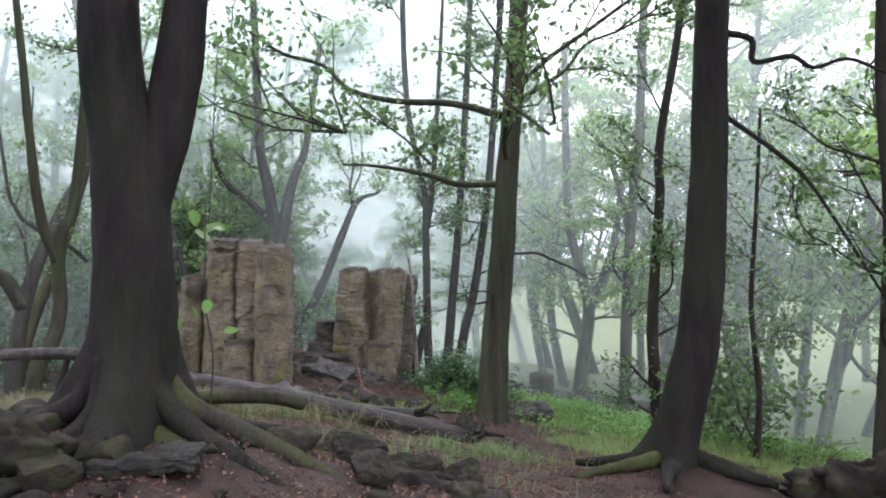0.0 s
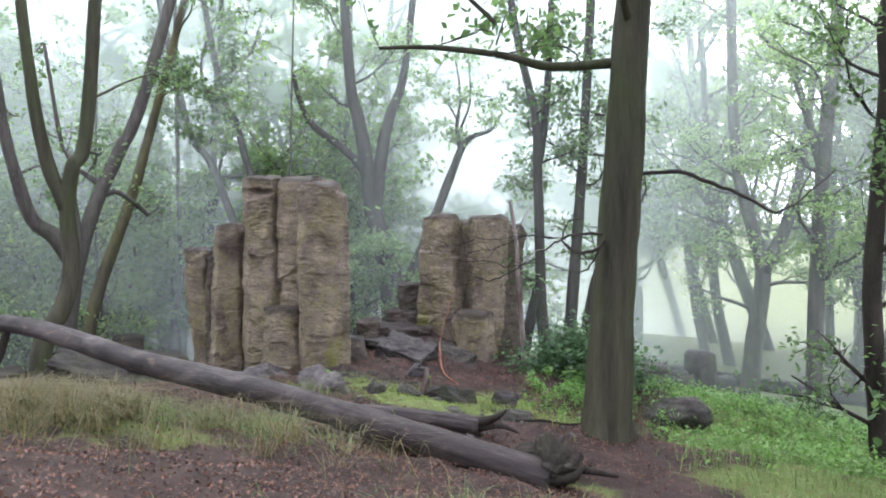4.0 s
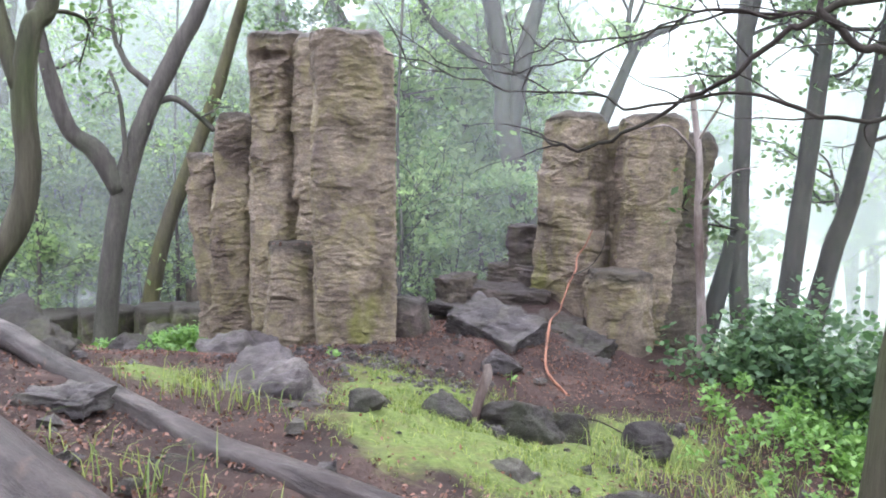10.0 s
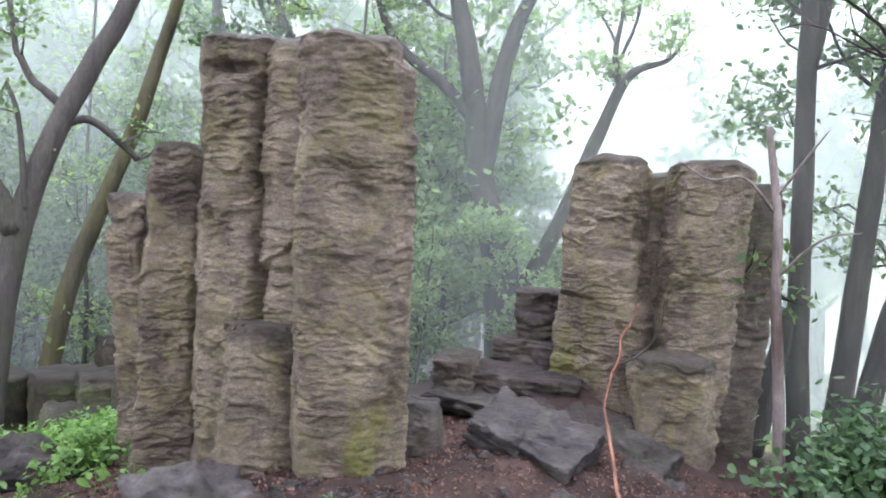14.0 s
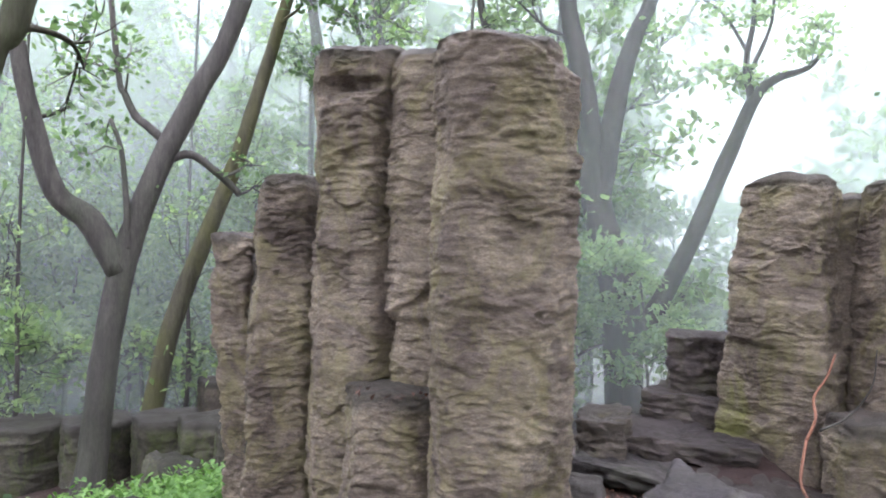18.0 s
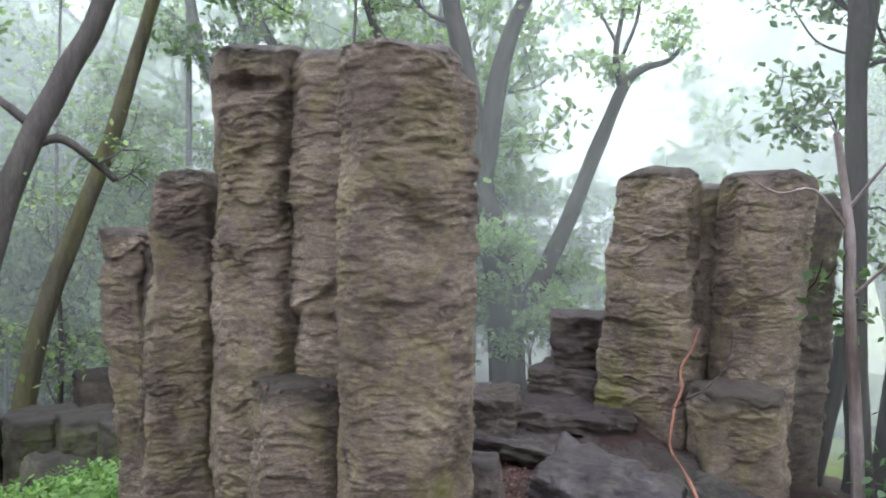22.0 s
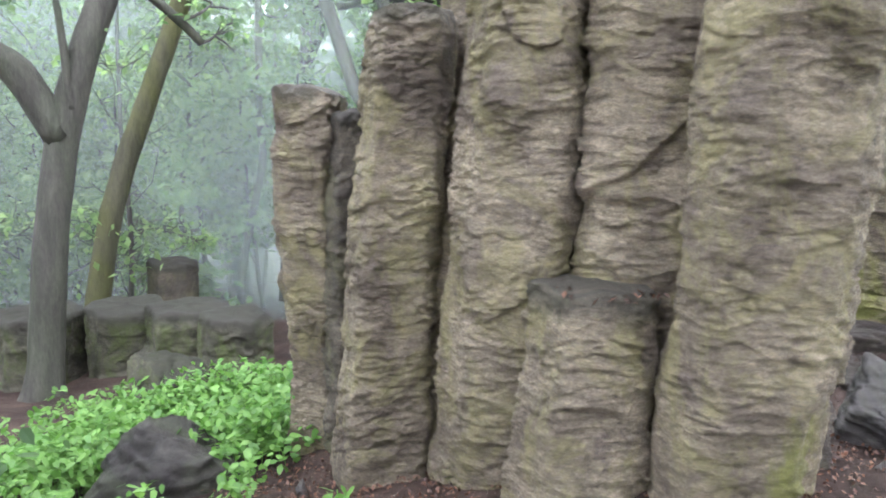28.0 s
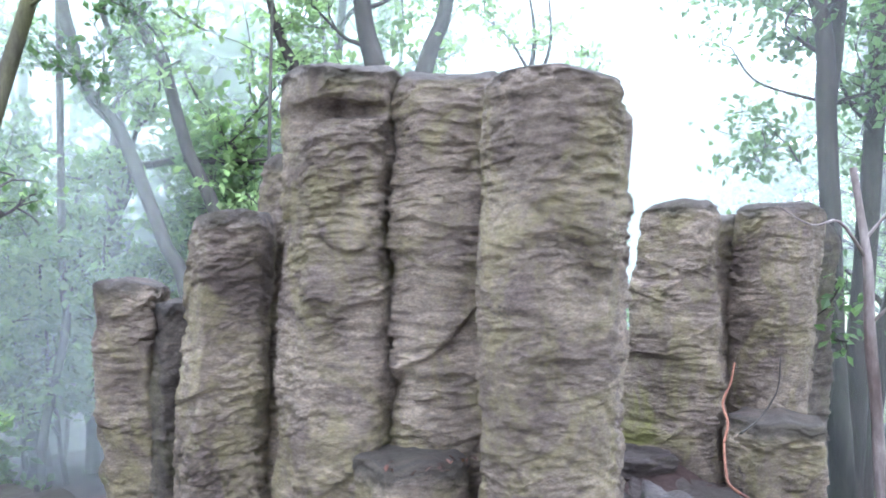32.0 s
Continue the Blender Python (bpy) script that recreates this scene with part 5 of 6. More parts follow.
def wood_tree(seed, h, r, leaves, size, leaf=M_LEAF_HAZED):
    rng = np.random.default_rng(seed)
    x, y = 0.0, 400.0 + seed
    pts = [(x, y, 0.0)]
    lx, ly = rng.normal(0, 0.09, 2)
    for k in range(1, 7):
        lx, ly = lx + rng.normal(0, 0.07), ly + rng.normal(0, 0.07)
        pts.append((pts[-1][0] + lx * h / 6, pts[-1][1] + ly * h / 6, h * k / 6))
    t = thing("tree", "misty green broadleaf tree with a forking trunk", "tree", (0, 0, 0), WOOD)
    local = [(p[0], p[1] - y, p[2]) for p in pts]
    part("trunk", tube_mesh("trunk", [(0, 0, -0.5)] + local, r, r * 0.3, M_BARK_MID, 10, 4, rough=0.1, seed=seed, flare=0.5), t)
    grown = []
    path = smooth_path(local, 8)
    for k in range(9):
        f = 0.22 + 0.72 * k / 9
        p = path[int(f * (len(path) - 1))]
        a = rng.uniform(0, 2 * np.pi)
        limb_paths(rng, p, (math.cos(a), math.sin(a), rng.uniform(0.3, 1.2)), h * 0.3 * rng.uniform(0.6, 1.1), 2, grown, r * (1 - 0.6 * f) * 0.55)
    vs, fs, off, tips = [], [], 0, []
    for lp, la, lb, dep in grown:
        if dep == 2:
            part("branch", tube_mesh("branch", lp, la, lb, M_BARK_MID, 5, 2), t)
        else:
            lp2 = np.array(lp[::2] + lp[-1:])
            v, f = tube(lp2, np.linspace(max(la, 0.008), 0.005, len(lp2)), 3, caps=False)
            vs.append(v)
            fs.append(np.array(f) + off)
            off += len(v)
            tips += [(np.array(lp[i]), np.array(lp[i + 1])) for i in range(len(lp) - 1)]
    part("twig", mesh_np("twig", np.concatenate(vs), np.concatenate(fs), M_BARK_MID), t)["kind"] = "stuff"
    k = rng.permutation(len(tips))[:len(tips) * 6 // 10][rng.integers(0, len(tips) * 6 // 10, leaves)]
    a, b = np.array([q[0] for q in tips]), np.array([q[1] for q in tips])
    c = (a[k] + b[k]) / 2 + rng.normal(0, 0.15, (leaves, 3)) * np.array([1, 1, 0.45])
    v, f = leaf_verts(c, size, rng)
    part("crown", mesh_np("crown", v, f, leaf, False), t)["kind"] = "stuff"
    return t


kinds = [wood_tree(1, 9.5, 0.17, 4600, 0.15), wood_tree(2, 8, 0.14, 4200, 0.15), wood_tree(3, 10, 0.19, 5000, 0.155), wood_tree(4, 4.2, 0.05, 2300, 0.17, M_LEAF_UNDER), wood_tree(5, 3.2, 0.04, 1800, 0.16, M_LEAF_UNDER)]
rng = np.random.default_rng(77)
spots = []
for k, (x, y) in enumerate([(-8.4, 18.6), (-7.2, 20.4), (-10.2, 20.2), (-16.2, 12.0), (-5.3, 20.2), (-6.3, 21.2), (-5.9, 23.0), (-7.3, 22.6), (-6.9, 25.0), (9.8, 20.4), (10.5, 24.5), (4.0, 29.5), (7.5, 28.0)]):
    spots.append((x, y))
    copy_thing(kinds[k % 3], pose(x, y, gz(x, y) - 0.05, 0, 0, 40 + 77 * k))
for k, (x, y) in enumerate([(-4.6, 18.2), (-5.7, 18.4), (-9.4, 17.5), (-7.5, 17.6), (-12.3, 15.5), (-13.4, 14.6), (-6.8, 18.8), (-4.9, 18.9), (-5.6, 19.7), (-4.3, 19.9), (-5.0, 21.2), (-2.6, 20.6), (-1.2, 20.9), (-3.5, 20.9)]):
    spots.append((x, y))
    copy_thing(kinds[3 + k % 2], pose(x, y, gz(x, y) - 0.05, 0, 0, 15 + 83 * k))
tries = 0
while len(spots) < 76 and tries < 4000:
    tries += 1
    big = len(spots) < 62
    d = rng.uniform(15.5, 34) if big else rng.uniform(12.5, 19)
    a = radians(rng.uniform(-56, 48))
    x, y = d * math.sin(a), 2.0 + d * math.cos(a)
    if -4.6 - 0.1 * (y - 20) < x < 0.6 and y > 18.5:
        continue
    if -3.2 < x < 1.3 and y < 18.5:
        continue
    if 0.5 < x < 3 and y < 24 or x > 2 and d < 28:
        continue
    if math.hypot(x + 3, y - 2) < 16.6:
        continue
    if any((x - u) ** 2 + (y - v) ** 2 < (1.3 if big else 0.8) ** 2 for u, v in spots):
        continue
    spots.append((x, y))
    k = rng.integers(0, 3) if big else rng.integers(3, 5)
    rng.random()
    copy_thing(kinds[k], pose(x, y, gz(x, y) - 0.05, 0, 0, rng.uniform(0, 360)))
right = [(10.6, 18.0), (8.4, 16.6), (8.0, 26.6), (1.4, 29.5), (3.6, 33.0), (11.5, 27.5), (6.0, 32.5)]
for k, (x, y) in enumerate(right):
    copy_thing(kinds[(k + 1) % 3], pose(x, y, gz(x, y) - 0.05, 0, 0, 25 + 61 * k))
for k, (x, y) in enumerate([(-10.9, 16.8), (-4.3, 16.5), (-5.1, 17.1), (-3.1, 17.0)]):
    copy_thing(kinds[3 + k % 2], pose(x, y, gz(x, y) - 0.05, 0, 0, 50 + 71 * k) @ Matrix.Scale(0.62 if k else 0.8, 4))
UNDER = np.random.default_rng(31)
for k in range(26):
    deg, d = -58 + 50 * (k + UNDER.uniform(0, 1)) / 26, UNDER.uniform(17.4, 20.8)
    x, y = -3.0 + d * math.sin(radians(deg)), 2.0 + d * math.cos(radians(deg))
    copy_thing(kinds[3 + k % 2], pose(x, y, gz(x, y) - 0.05, 0, 0, 47 * k) @ Matrix.Scale(UNDER.uniform(0.7, 1.05), 4))
for k, (x, y) in enumerate([(9.6, 23.4), (1.9, 31.2), (6.2, 30.5), (4.4, 27.0), (9.0, 28.0), (12.5, 24.0), (7.4, 25.6)]):
    copy_thing(kinds[2 - k % 2], pose(x, y, gz(x, y) - 0.05, 0, 0, 130 + 53 * k) @ Matrix.Scale(1.45, 4))
# Unseen trees behind and beside the path, added to shade the foreground.
for k, (x, y) in enumerate([(-4.5, -3), (3.5, -4), (7, 1), (-6, 2.5), (-9, -2), (-1, -8), (9, -5), (-8, 7), (6.5, 5.5), (8, 10), (-11, 5), (2, -9), (-4, -9)]):
    copy_thing(kinds[k % 3], pose(x, y, gz(x, y) - 0.05, 0, 0, 67 * k))
for k, (x, y) in enumerate([(-14, 16), (-17, 20), (12, 21), (-4.8, 20.5), (-13.8, 15.6)]):
    kinds[k].location = (x, y, gz(x, y) - 0.05)

# ---------------- logs and sticks ----------------
log = thing("fallen_log", "long grey weathered fallen trunk with a lengthwise crack", "log", (0.1, 7.86, 0.0))
LOG1 = [(0.26, 7.84, 0.09), (0.0, 7.88, 0.14), (-1.5, 8.12, 0.43), (-2.4, 8.26, 0.57), (-3.0, 8.36, 0.66), (-3.6, 8.45, 0.79), (-4.1, 8.54, 0.87), (-4.6, 8.65, 0.88), (-6.5, 9.1, 0.75)]
part("trunk", tube_mesh("trunk", LOG1, 0.112, 0.064, M_DEADWOOD, 64, 10, rough=0.07, seed=4, groove=1.9), log)
part("prop_branch", tube_mesh("prop_branch", [(-4.35, 8.6, 0.85), (-4.4, 8.55, 0.6), (-4.5, 8.45, 0.25)], 0.035, 0.02, M_BARK_DARK, 8, 4, rough=0.1), log)
for k, q in enumerate([[(0.16, 7.83, 0.1), (0.36, 7.75, 0.13), (0.46, 7.78, 0.2)], [(0.16, 7.8, 0.05), (0.33, 7.66, 0.0), (0.38, 7.6, -0.14)], [(0.2, 7.9, 0.1), (0.42, 7.95, 0.12), (0.66, 7.92, 0.1)], [(0.15, 7.9, 0.12), (0.28, 8.0, 0.24), (0.33, 8.05, 0.3)]]):
    part("root", tube_mesh("root", q, 0.05, 0.012, M_BARK_DARK, 8, 4, rough=0.3, seed=k), log, "broken dark root")
part("root_mass", boulder_mesh("root_mass", (0.24, 7.84, 0.08), (0.15, 0.17, 0.16), 121, M_BARK_DARK, rough=0.5), log, "dark ragged root mass")
log2 = thing("fallen_log", "thinner brown fallen trunk lying across rocks", "log", (-0.4, 8.74, 0.1))
part("trunk", tube_mesh("trunk", [(-0.33, 8.72, 0.15), (-0.8, 8.84, 0.16), (-1.4, 8.93, 0.17), (-2.0, 9.07, 0.19), (-2.6, 9.2, 0.25), (-3.3, 9.35, 0.34), (-3.9, 9.5, 0.36)], 0.068, 0.055, M_DEADWOOD, 48, 8, rough=0.24, seed=6, groove=1.7), log2)
for k, q in enumerate([[(-0.38, 8.73, 0.16), (-0.2, 8.66, 0.24), (-0.12, 8.66, 0.3)], [(-0.36, 8.72, 0.14), (-0.18, 8.75, 0.15), (-0.05, 8.76, 0.1)]]):
    part("root", tube_mesh("root", q, 0.04, 0.008, M_BARK_DARK, 8, 4, rough=0.3, seed=k), log2, "splintered dark end")
boulder("stump", "rotten dark stump behind a log's end", "stump", (0.15, 8.35, 0.02), (0.2, 0.15, 0.16), 120, M_BARK_DARK, rough=0.16)
moss_log = thing("fallen_branch", "mossy dead branch with a broken end", "branch", (-1.2, 3.8, 1.25))
part("wood", tube_mesh("wood", [(-1.75, 3.95, 1.27), (-1.5, 4.0, 1.28), (-1.25, 4.15, 1.27), (-1.0, 4.35, 1.23), (-0.84, 4.45, 1.17)], 0.036, 0.04, M_BARK_MOSS, 12, 6, rough=0.16, seed=1), moss_log)
part("wood", tube_mesh("wood", [(-1.6, 3.8, 1.2), (-1.2, 3.95, 1.16), (-0.9, 4.1, 1.1), (-0.7, 4.15, 1.04)], 0.045, 0.035, M_BARK_DARK, 12, 6, rough=0.2, seed=5), moss_log)
for k, q in enumerate([[(-1.3, 3.5, 1.32), (-1.0, 3.7, 1.22), (-0.7, 4.0, 1.08), (-0.4, 4.3, 0.95)], [(-1.35, 3.4, 1.34), (-1.05, 3.35, 1.24), (-0.7, 3.45, 1.1), (-0.45, 3.5, 1.0)], [(-1.6, 3.35, 1.34), (-1.8, 3.1, 1.3), (-2.1, 2.9, 1.24)]]):
    part("root", tube_mesh("root", [(u, v, min(w - 0.1, gz(u, v) + 0.015)) for u, v, w in q], 0.075, 0.03, M_BARK_MOSS, 10, 6, rough=0.3, seed=k), LT, "mossy surface root")
for k, (deg, reach, fat, mossy) in enumerate([(-6, 1.2, 0.075, 1), (-30, 0.9, 0.07, 0), (-62, 0.6, 0.08, 0), (-105, 0.5, 0.085, 0), (-150, 0.8, 0.08, 0), (172, 0.8, 0.07, 0), (24, 0.9, 0.06, 1)]):
    dx, dy = math.cos(radians(deg)), math.sin(radians(deg))
    bend = 0.12 * math.sin(k * 2.1)
    pts = []
    for u, lift in ((0.0, 0.3), (0.14, 0.12), (0.36, 0.03), (0.7, -0.02), (1.0, -0.06)):
        px, py = -1.5 + dx * (0.1 + reach * u) - dy * bend * u, 3.55 + dy * (0.1 + reach * u) + dx * bend * u
        pts.append((px, py, gz(px, py) + lift))
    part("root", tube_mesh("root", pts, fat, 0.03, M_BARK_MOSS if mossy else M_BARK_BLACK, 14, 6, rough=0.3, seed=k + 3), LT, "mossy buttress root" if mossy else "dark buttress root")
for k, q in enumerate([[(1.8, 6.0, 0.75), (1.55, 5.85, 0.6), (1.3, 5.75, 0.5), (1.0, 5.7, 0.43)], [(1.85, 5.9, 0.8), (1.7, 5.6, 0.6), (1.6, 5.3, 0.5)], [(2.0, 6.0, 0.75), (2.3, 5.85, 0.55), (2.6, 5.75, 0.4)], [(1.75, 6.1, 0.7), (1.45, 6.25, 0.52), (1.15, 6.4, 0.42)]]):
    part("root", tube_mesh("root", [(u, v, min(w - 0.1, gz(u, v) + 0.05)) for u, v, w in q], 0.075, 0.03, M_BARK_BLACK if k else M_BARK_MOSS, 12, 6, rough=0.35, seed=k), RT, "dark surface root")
far_log = thing("fallen_log", "dark fallen trunk lying across the misty meadow", "log", (3.0, 22.4, gz(3.0, 22.4)))
part("trunk", tube_mesh("trunk", [(u, v, gz(u, v) + w) for u, v, w in ((0.9, 22.2, 0.1), (2.2, 22.5, 0.22), (3.6, 22.6, 0.3), (5.2, 22.5, 0.4), (7.0, 22.2, 0.5))], 0.12, 0.2, M_BARK_DARK, 12, 6, rough=0.12, seed=4), far_log)
stick = thing("stick", "bent orange-barked stick leaning on a terrace", "stick", (-1.4, 12.0, -0.1))
part("wood", tube_mesh("wood", [(-1.02, 11.45, gz(-1.02, 11.45) + 0.0), (-1.25, 11.7, gz(-1.25, 11.7) + 0.03), (-1.36, 12.05, gz(-1.36, 12.05) + 0.15), (-1.42, 12.3, max(-0.02, gz(-1.42, 12.3) + 0.19)), (-1.5, 12.75, 0.14), (-1.51, 12.85, 0.2), (-1.49, 12.95, 0.34)], 0.0095, 0.008, M_REDWOOD, 8, 6, rough=0.15), stick)
part("wood", tube_mesh("wood", [(-1.49, 12.95, 0.34), (-1.45, 13.0, 0.45), (-1.46, 13.06, 0.55), (-1.4, 13.1, 0.66), (-1.36, 13.14, 0.78)], 0.009, 0.005, M_REDWOOD, 8, 6, rough=0.15), stick)
part("twig", tube_mesh("twig", [(-1.43, 12.85, 0.42), (-1.3, 12.9, 0.5), (-1.2, 12.9, 0.66), (-1.18, 12.9, 0.85)], 0.007, 0.003, M_BARK_MID, 6, 5), stick)
for words, q, r in (("thin grey stick lying at a column's foot", ((-4.52, 11.0), (-4.36, 11.1), (-4.24, 11.17), (-4.1, 11.3)), 0.008), ("dark crooked stick lying in the moss", ((-0.12, 9.2), (0.1, 9.27), (0.3, 9.26), (0.5, 9.33)), 0.014),
                    ("thin fallen stick on bare soil", ((-0.9, 11.05), (-0.75, 11.12), (-0.55, 11.1), (-0.42, 11.2)), 0.006), ("dark twig lying on bare soil", ((-2.2, 8.0), (-1.9, 7.75), (-1.7, 7.72), (-1.5, 7.6)), 0.008)):
    fallen = thing("stick", words, "stick", (*q[0], gz(*q[0])), "sticks on the ground")
    part("wood", tube_mesh("wood", [(u, v, gz(u, v) + 0.02 + 0.015 * (k % 2)) for k, (u, v) in enumerate(q)], r, r * 0.5, M_BARK_DARK, 7, 5, rough=0.3, seed=int(r * 1000)), fallen)
stake = thing("stake", "short rotten reddish stake stuck in moss", "stake", (-1.17, 10.42, -0.1))
part("wood", tube_mesh("wood", [(-1.2, 10.35, -0.2), (-1.18, 10.4, 0.0), (-1.15, 10.45, 0.16), (-1.16, 10.46, 0.22)], 0.03, 0.022, M_PALEWOOD, 9, 5, rough=0.3), stake)


# ---------------- plants ----------------
def scatter(rng, n, density, box):
    """Random spots in a box, kept where density(x, y) is high."""
    x0, x1, y0, y1 = box
    x, y = rng.uniform(x0, x1, n), rng.uniform(y0, y1, n)
    keep = rng.random(n) < density(x, y)
    return x[keep], y[keep]


def blades(name, label, x, y, h, w, mat, seed, lean=0.5):
    """Curved grass blades, three segments tapering to a point."""
    rng = np.random.default_rng(seed)
    n = len(x)
    z = ground_z(x, y) - 0.02
    a = rng.uniform(0, 2 * np.pi, n)
    hh = h * rng.uniform(0.5, 1.3, n)
    ln = lean * rng.uniform(0.3, 1.5, n)
    d = np.stack([np.cos(a), np.sin(a), np.zeros(n)], 1)
    s = np.stack([-np.sin(a), np.cos(a), np.zeros(n)], 1)
    p0 = np.stack([x, y, z], 1)
    up = np.array([0, 0, 1.0])
    p1 = p0 + up * (hh * 0.55)[:, None] + d * (hh * ln * 0.25)[:, None]
    p2 = p0 + up * (hh * 0.9)[:, None] * (1 - 0.3 * ln[:, None]) + d * (hh * ln * 0.9)[:, None]
    ww = (w * rng.uniform(0.6, 1.3, n))[:, None]
    v = np.stack([p0 - s * ww, p0 + s * ww, p1 - s * ww * 0.7, p1 + s * ww * 0.7, p2], 1).reshape(-1, 3)
    i = np.arange(n) * 5
    f = np.concatenate([np.stack([i, i + 1, i + 3], 1), np.stack([i, i + 3, i + 2], 1), np.stack([i + 2, i + 3, i + 4], 1)])
    return solid(name, mesh_np(name, v, f, mat, True), label, "grass", kind="stuff")


rng = np.random.default_rng(5)


def wobble(x, y):
    w = 0.5 + 0.5 * np.sin(x * 4.1 + 1.7 * np.sin(y * 3.3)) * np.sin(y * 4.7 + x)
    return np.clip(w * (0.35 + 1.1 * (np.sin(x * 13 + 2 * np.sin(y * 9)) * np.sin(y * 15 + x * 4) > -0.15)), 0, 1)


def lawn(x, y):
    c = 1.0 * blob(x, y, -1.0, 10.0, 0.8, 0.75) + 0.8 * blob(x, y, -1.75, 10.75, 0.45, 0.4) + 0.8 * blob(x, y, -2.6, 9.6, 0.35, 0.28) + 0.8 * blob(x, y, -0.5, 11.2, 0.4, 0.45)
    gaps = step01(-0.12, 0.16, pn(x * 2.7, y * 2.7, 3.3) + 0.5 * pn(x * 7, y * 7, 1.1))
    return np.clip((c - 0.25) * 1.5, 0, 1) * (0.3 + 0.7 * wobble(x, y)) * (0.12 + 0.88 * gaps)


def tufts(x, y):
    """Tussocks with bare gaps between."""
    t = np.sin(x * 7.3 + 2.1 * np.sin(y * 4.9)) * np.sin(y * 8.9 + 1.7 * np.sin(x * 5.3))
    return np.clip(0.02 + 1.5 * t + 0.8 * pn(x * 3, y * 3, 2.0), 0, 1)


x, y = scatter(rng, 110000, lawn, (-3.2, 0.6, 8.9, 12.2))
blades("short_grass", "short bright yellow-green grass and moss", x, y, 0.06, 0.003, M_GRASS, 1, 0.9)
x, y = scatter(rng, 170000, lambda x, y: np.clip(1.2 * blob(x, y, -2.4, 7.2, 0.9, 0.45) + 0.7 * blob(x, y, -3.4, 6.4, 0.9, 0.8), 0, 1) * tufts(x, y), (-5, 1, 4.8, 8.2))
blades("tall_grass", "long pale drooping woodland grass", x, y, 0.3, 0.0027, M_GRASS_DRY, 2, 1.7)
x, y = scatter(rng, 110000, lambda x, y: np.clip(1.3 * blob(x, y, -2.0, 7.65, 0.55, 0.32) + 0.5 * blob(x, y, -2.6, 7.3, 0.7, 0.3) + 0.5 * blob(x, y, 0.4, 6.3, 0.5, 0.4) + 0.7 * blob(x, y, -0.15, 4.95, 0.45, 0.3), 0, 1) * tufts(y, x), (-4, 1.5, 4.4, 8.2))
blades("tall_grass", "long fresh green woodland grass", x, y, 0.19, 0.0028, M_GRASS_TALL, 3, 1.2)
x, y = scatter(rng, 14000, lambda x, y: np.clip(0.9 * blob(x, y, -2.1, 9.45, 0.35, 0.15) + 0.8 * blob(x, y, 0.3, 10.4, 0.5, 0.8) + 0.6 * blob(x, y, -0.1, 11.4, 0.3, 0.4) + 1.0 * blob(x, y, -1.45, 8.6, 0.28, 0.12) + 0.7 * blob(x, y, -1.95, 9.45, 0.15, 0.1) + 0.6 * blob(x, y, -0.45, 10.6, 0.25, 0.3), 0, 1), (-3, 1.2, 8, 12.4))
blades("tall_grass", "tufts of long green grass between rocks", x, y, 0.16, 0.003, M_GRASS, 4, 0.9)
x, y = scatter(rng, 5200, lambda x, y: np.clip(1.3 * blob(x, y, -2.05, 11.02, 0.22, 0.1) + 1.3 * blob(x, y, -1.45, 11.1, 0.13, 0.09), 0, 1), (-2.7, -1.1, 10.7, 11.4))
blades("short_grass", "fresh short grass tuft at a column's foot", x, y, 0.07, 0.0022, M_GRASS, 8, 1.0)
x, y = scatter(rng, 60000, lambda x, y: np.clip((x + 0.35 * np.sin(y * 1.7) - 1.0 - 0.6 * np.maximum(0, 9 - y)) * 1.2, 0, 1) * np.clip((y + 0.5 * np.sin(x * 1.1 + 0.5) - 7.6), 0, 1) * (0.4 + 0.6 * wobble(x * 0.6, y * 0.6)), (0.8, 9, 6.5, 22))
blades("meadow_grass", "lush green grass on the misty slope", x, y, 0.2, 0.0045, M_GRASS_TALL, 6, 0.9)


def herbs(name, label, x, y, h, size, mat, seed, per=14):
    """Leafy herbs: many small leaves round short stems."""
    rng = np.random.default_rng(seed)
    n = len(x)
    hh = h * rng.uniform(0.5, 1.2, n)
    k = np.repeat(np.arange(n), per)
    u = rng.uniform(0.25, 1.0, len(k))
    a = rng.uniform(0, 2 * np.pi, len(k))
    rad = hh[k] * 0.45 * (1.1 - 0.6 * u) * rng.uniform(0.4, 1.2, len(k))
    c = np.stack([x[k] + np.cos(a) * rad, y[k] + np.sin(a) * rad, ground_z(x, y)[k] + hh[k] * u], 1)
    v, f = leaf_verts(c, size, rng, 0.35, 0.55, True)
    stem = np.stack([x, y, ground_z(x, y) - 0.02], 1)
    top = stem + np.stack([rng.normal(0, 0.02, n), rng.normal(0, 0.02, n), hh], 1)
    sv = np.stack([stem + [0.003, 0, 0], stem - [0.003, 0, 0], top], 1).reshape(-1, 3)
    i = np.arange(n) * 3 + len(v)
    f = np.concatenate([f, np.stack([i, i + 1, i + 2], 1)])
    return solid(name, mesh_np(name, np.concatenate([v, sv]), f, mat, False), label, "plants", kind="stuff")


x, y = scatter(rng, 1500, lambda x, y: np.clip(1.4 * blob(x, y, -5.5, 12.2, 0.9, 0.85) - 3.0 * blob(x, y, -5.22, 11.6, 0.3, 0.24), 0, 1), (-7.2, -4.5, 10.4, 13.4))
herbs("nettle_patch", "bright green nettles and herbs beside the columns", x, y, 0.28, 0.055, M_LEAF_BRIGHT, 11, 26)
x, y = scatter(rng, 11000, lambda x, y: np.clip((x - 0.95) * 0.9, 0, 1) * np.clip((y - 8.7) * 0.8, 0, 1) * (0.25 + 0.75 * wobble(x, y)), (0.8, 7.5, 8.4, 18))
herbs("herb_slope", "fresh green herbs covering the slope", x, y, 0.24, 0.042, M_LEAF_BRIGHT, 12, 14)
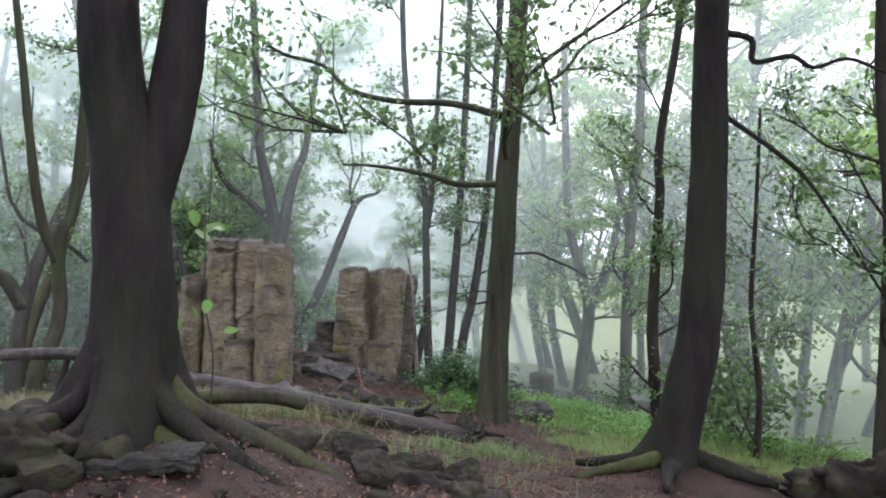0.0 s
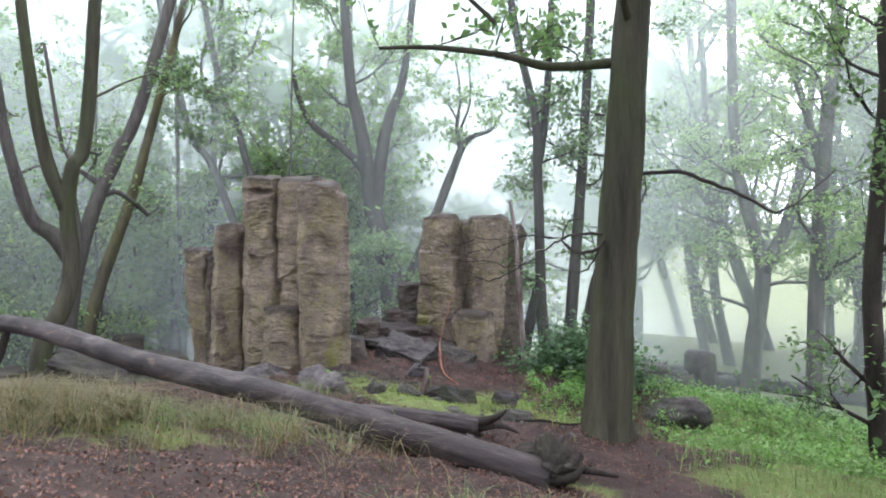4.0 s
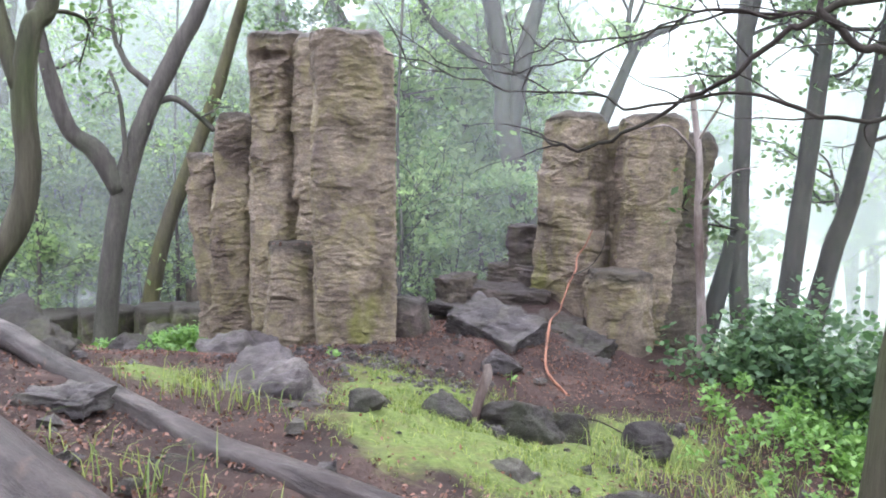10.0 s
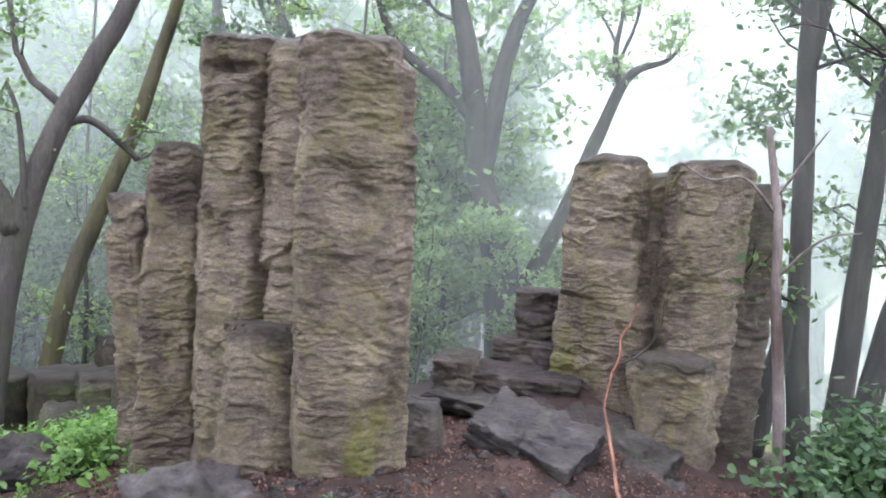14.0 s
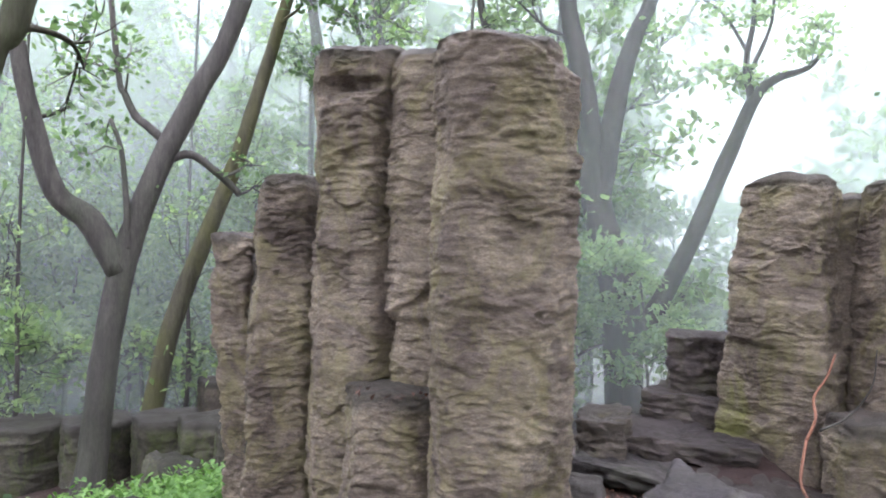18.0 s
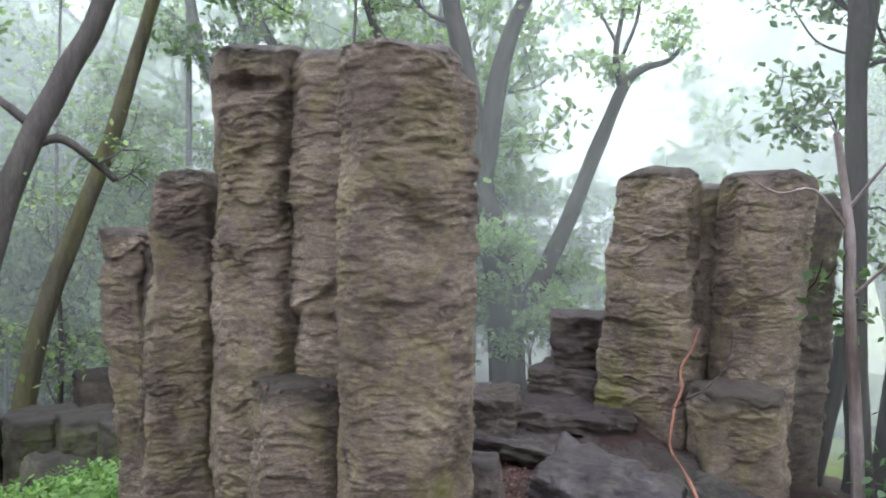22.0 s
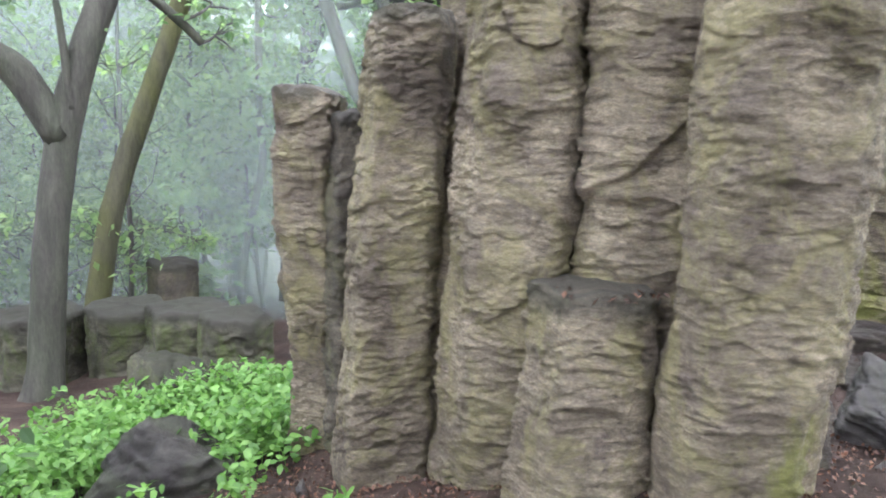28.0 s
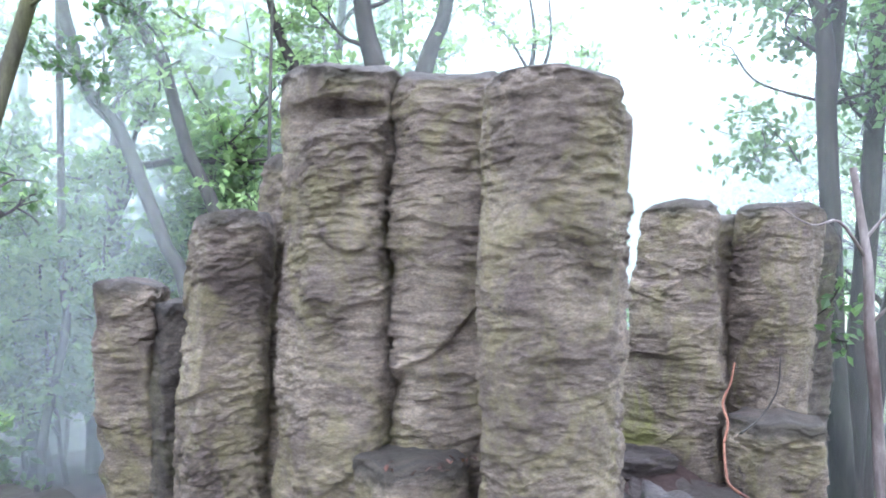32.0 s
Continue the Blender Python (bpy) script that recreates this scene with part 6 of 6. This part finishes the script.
x, y = scatter(rng, 500, lambda x, y: np.clip(1.3 * blob(x, y, 0.45, 11.9, 0.4, 0.8), 0, 1), (-0.5, 1.2, 10.6, 13.2))
herbs("herb_patch", "light green low herbs below a bush", x, y, 0.2, 0.044, M_LEAF_BRIGHT, 13, 26)
for k, (px, py) in enumerate([(-4.02, 11.2), (-3.62, 11.05), (-2.38, 10.85), (-4.7, 11.3), (-3.9, 10.9), (-1.35, 11.3), (-4.4, 10.6)]):
    rng_p = np.random.default_rng(30 + k)
    tall = 0.17 if k < 2 else 0.09
    g = gz(px, py)
    plant = thing("seedling", "small fresh green seedling in litter", "plant", (px, py, g), "seedlings in the litter")
    part("stem", tube_mesh("stem", [(px, py, g - 0.02), (px + 0.006, py, g + tall * 0.5), (px, py + 0.006, g + tall)], 0.004, 0.002, M_LEAF_BRIGHT, 5, 3), plant)
    for j in range(12 if k < 2 else 8):
        u, a = 0.35 + 0.65 * (j // 2) / 5, j * 1.57 + rng_p.normal(0, 0.3)
        rad = tall * 0.42 * (1.15 - 0.6 * u)
        v, f = leaf_verts(np.array([[px + math.cos(a) * rad, py + math.sin(a) * rad, g + tall * min(u, 1.0)]]), 0.075 if k < 2 else 0.048, rng_p, 0.3, 0.55, True)
        part("leaf", mesh_np("leaf", v, f, M_LEAF_BRIGHT, False), plant)


def bush(label, c, dims, n, size, seed, mat):
    rng = np.random.default_rng(seed)
    t = thing("bush", label, "bush", (c[0], c[1], gz(c[0], c[1])), "bushes")
    tips = []
    for k in range(16):
        q = np.array(c) + rng.normal(0, 0.5, 3) * np.array(dims)
        b = np.array((c[0] + rng.normal(0, 0.12), c[1] + rng.normal(0, 0.12), gz(c[0], c[1]) - 0.05))
        m = (q + b) / 2 + rng.normal(0, 0.05, 3)
        part("stem", tube_mesh("stem", [b, m, q], 0.01, 0.004, M_BARK_MID, 5, 3), t)
        tips += [m, (m + q) / 2, q, q]
    tips = np.array(tips)
    cc = tips[rng.integers(0, len(tips), n)] + rng.normal(0, 0.16, (n, 3)) * np.array([1, 1, 0.8])
    cc[:, 2] = np.maximum(cc[:, 2], ground_z(cc[:, 0], cc[:, 1]) + 0.03)
    v, f = leaf_verts(cc, size, rng, 0.45, 0.62, True)
    part("foliage", mesh_np("foliage", v, f, mat, False), t)["kind"] = "stuff"
    return t


bush("dense dark green broad-leaved bush beside the rocks", (0.08, 12.95, -0.05), (0.38, 0.42, 0.4), 3600, 0.066, 1, M_LEAF_BUSH)
bush("dense green broad-leaved bush at a tree's foot", (0.6, 12.7, -0.2), (0.45, 0.5, 0.42), 3600, 0.066, 2, M_LEAF_BUSH)
bush("green leafy bush on the meadow's edge", (3.7, 9.8, 0.3), (0.8, 0.6, 0.35), 1500, 0.09, 3, M_LEAF)
bush("small shrub between mossy rocks", (-5.9, 11.0, -0.2), (0.35, 0.3, 0.3), 160, 0.08, 4, M_LEAF)

# stone chips
rng = np.random.default_rng(9)
cv, cf, off = [], [], 0
for k in range(420):
    if k % 3:
        px, py = rng.normal(-2.2, 0.45), rng.normal(11.0, 0.22)
    else:
        px, py = rng.uniform(-4.6, 0.4), rng.uniform(8.4, 12.3)
    s = rng.uniform(0.008, 0.03) * (1.0 if k % 3 else 1.5)
    base = np.array([[-1, -0.7, 0], [1, -0.8, 0], [0.9, 0.7, 0], [-0.8, 0.8, 0], [-0.6, -0.4, 0.7], [0.6, -0.5, 0.8], [0.5, 0.5, 0.6], [-0.5, 0.4, 0.75]]) * s + rng.normal(0, s * 0.2, (8, 3))
    a = rng.uniform(0, 6.3)
    rot = np.array([[math.cos(a), -math.sin(a), 0], [math.sin(a), math.cos(a), 0], [0, 0, 1]])
    cv.append(base @ rot.T + [px, py, gz(px, py) + 0.004])
    cf.append(np.array([[0, 1, 5, 4], [1, 2, 6, 5], [2, 3, 7, 6], [3, 0, 4, 7], [4, 5, 6, 7]]) + off)
    off += 8
solid("stone_chip", mesh_np("stone_chip", np.concatenate(cv), np.concatenate(cf), M_GREY, False), "scattered grey stone chips on soil", "stones", kind="stuff")
rng = np.random.default_rng(5)

# fallen leaves
x, y = scatter(rng, 150000, lambda x, y: (1 - cover_at(x, y)) ** 2 * (0.3 + 0.7 * wobble(x * 1.3, y * 1.3)), (-5.0, 1.8, 2.6, 12.8))
n = len(x)
v, f = leaf_verts(np.stack([x, y, ground_z(x, y) + 0.014], 1), 0.021, rng, 0.45, 0.6)
solid("leaf_litter", mesh_np("leaf_litter", v, f, M_LITTER, False), "scattered brown and reddish fallen leaves", "leaves", kind="stuff")
x, y = rng.normal(-3.1, 0.1, 90), rng.normal(11.42, 0.07, 90)
v, f = leaf_verts(np.stack([x, y, np.full(90, 0.69)], 1), 0.035, rng, 0.3, 0.5)
solid("leaf_litter", mesh_np("leaf_litter", v, f, M_LITTER, False), "brown leaves caught on a rock platform", "leaves", kind="stuff")

# ---------------- mist: sheets standing in for haze ---
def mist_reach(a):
    """The sheets stand farther out on the left, behind the leaning trees."""
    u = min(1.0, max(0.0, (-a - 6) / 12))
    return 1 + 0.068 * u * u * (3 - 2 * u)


# Curved upright sheets, thinner to the right, imitate haze that grows with distance.
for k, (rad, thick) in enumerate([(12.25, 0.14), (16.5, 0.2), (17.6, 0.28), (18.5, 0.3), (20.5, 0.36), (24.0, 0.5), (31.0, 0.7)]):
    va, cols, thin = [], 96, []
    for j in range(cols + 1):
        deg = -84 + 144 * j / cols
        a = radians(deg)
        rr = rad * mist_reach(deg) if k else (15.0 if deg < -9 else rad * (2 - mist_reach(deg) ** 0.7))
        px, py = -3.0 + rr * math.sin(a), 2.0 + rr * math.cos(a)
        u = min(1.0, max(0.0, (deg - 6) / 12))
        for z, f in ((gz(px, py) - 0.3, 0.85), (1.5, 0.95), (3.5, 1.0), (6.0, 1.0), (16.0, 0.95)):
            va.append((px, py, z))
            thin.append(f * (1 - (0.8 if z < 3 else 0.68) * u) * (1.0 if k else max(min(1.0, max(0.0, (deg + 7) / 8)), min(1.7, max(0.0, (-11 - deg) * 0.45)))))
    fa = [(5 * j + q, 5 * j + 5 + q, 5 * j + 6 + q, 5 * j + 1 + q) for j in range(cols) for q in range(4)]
    me = mesh_np("mist_sheet", va, fa, mist_material("mist", thick))
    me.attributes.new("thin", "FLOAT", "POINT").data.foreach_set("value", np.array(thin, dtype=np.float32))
    solid("mist_sheet", me, "translucent sheet standing in for white mist between the trees", "mist", kind="structure")
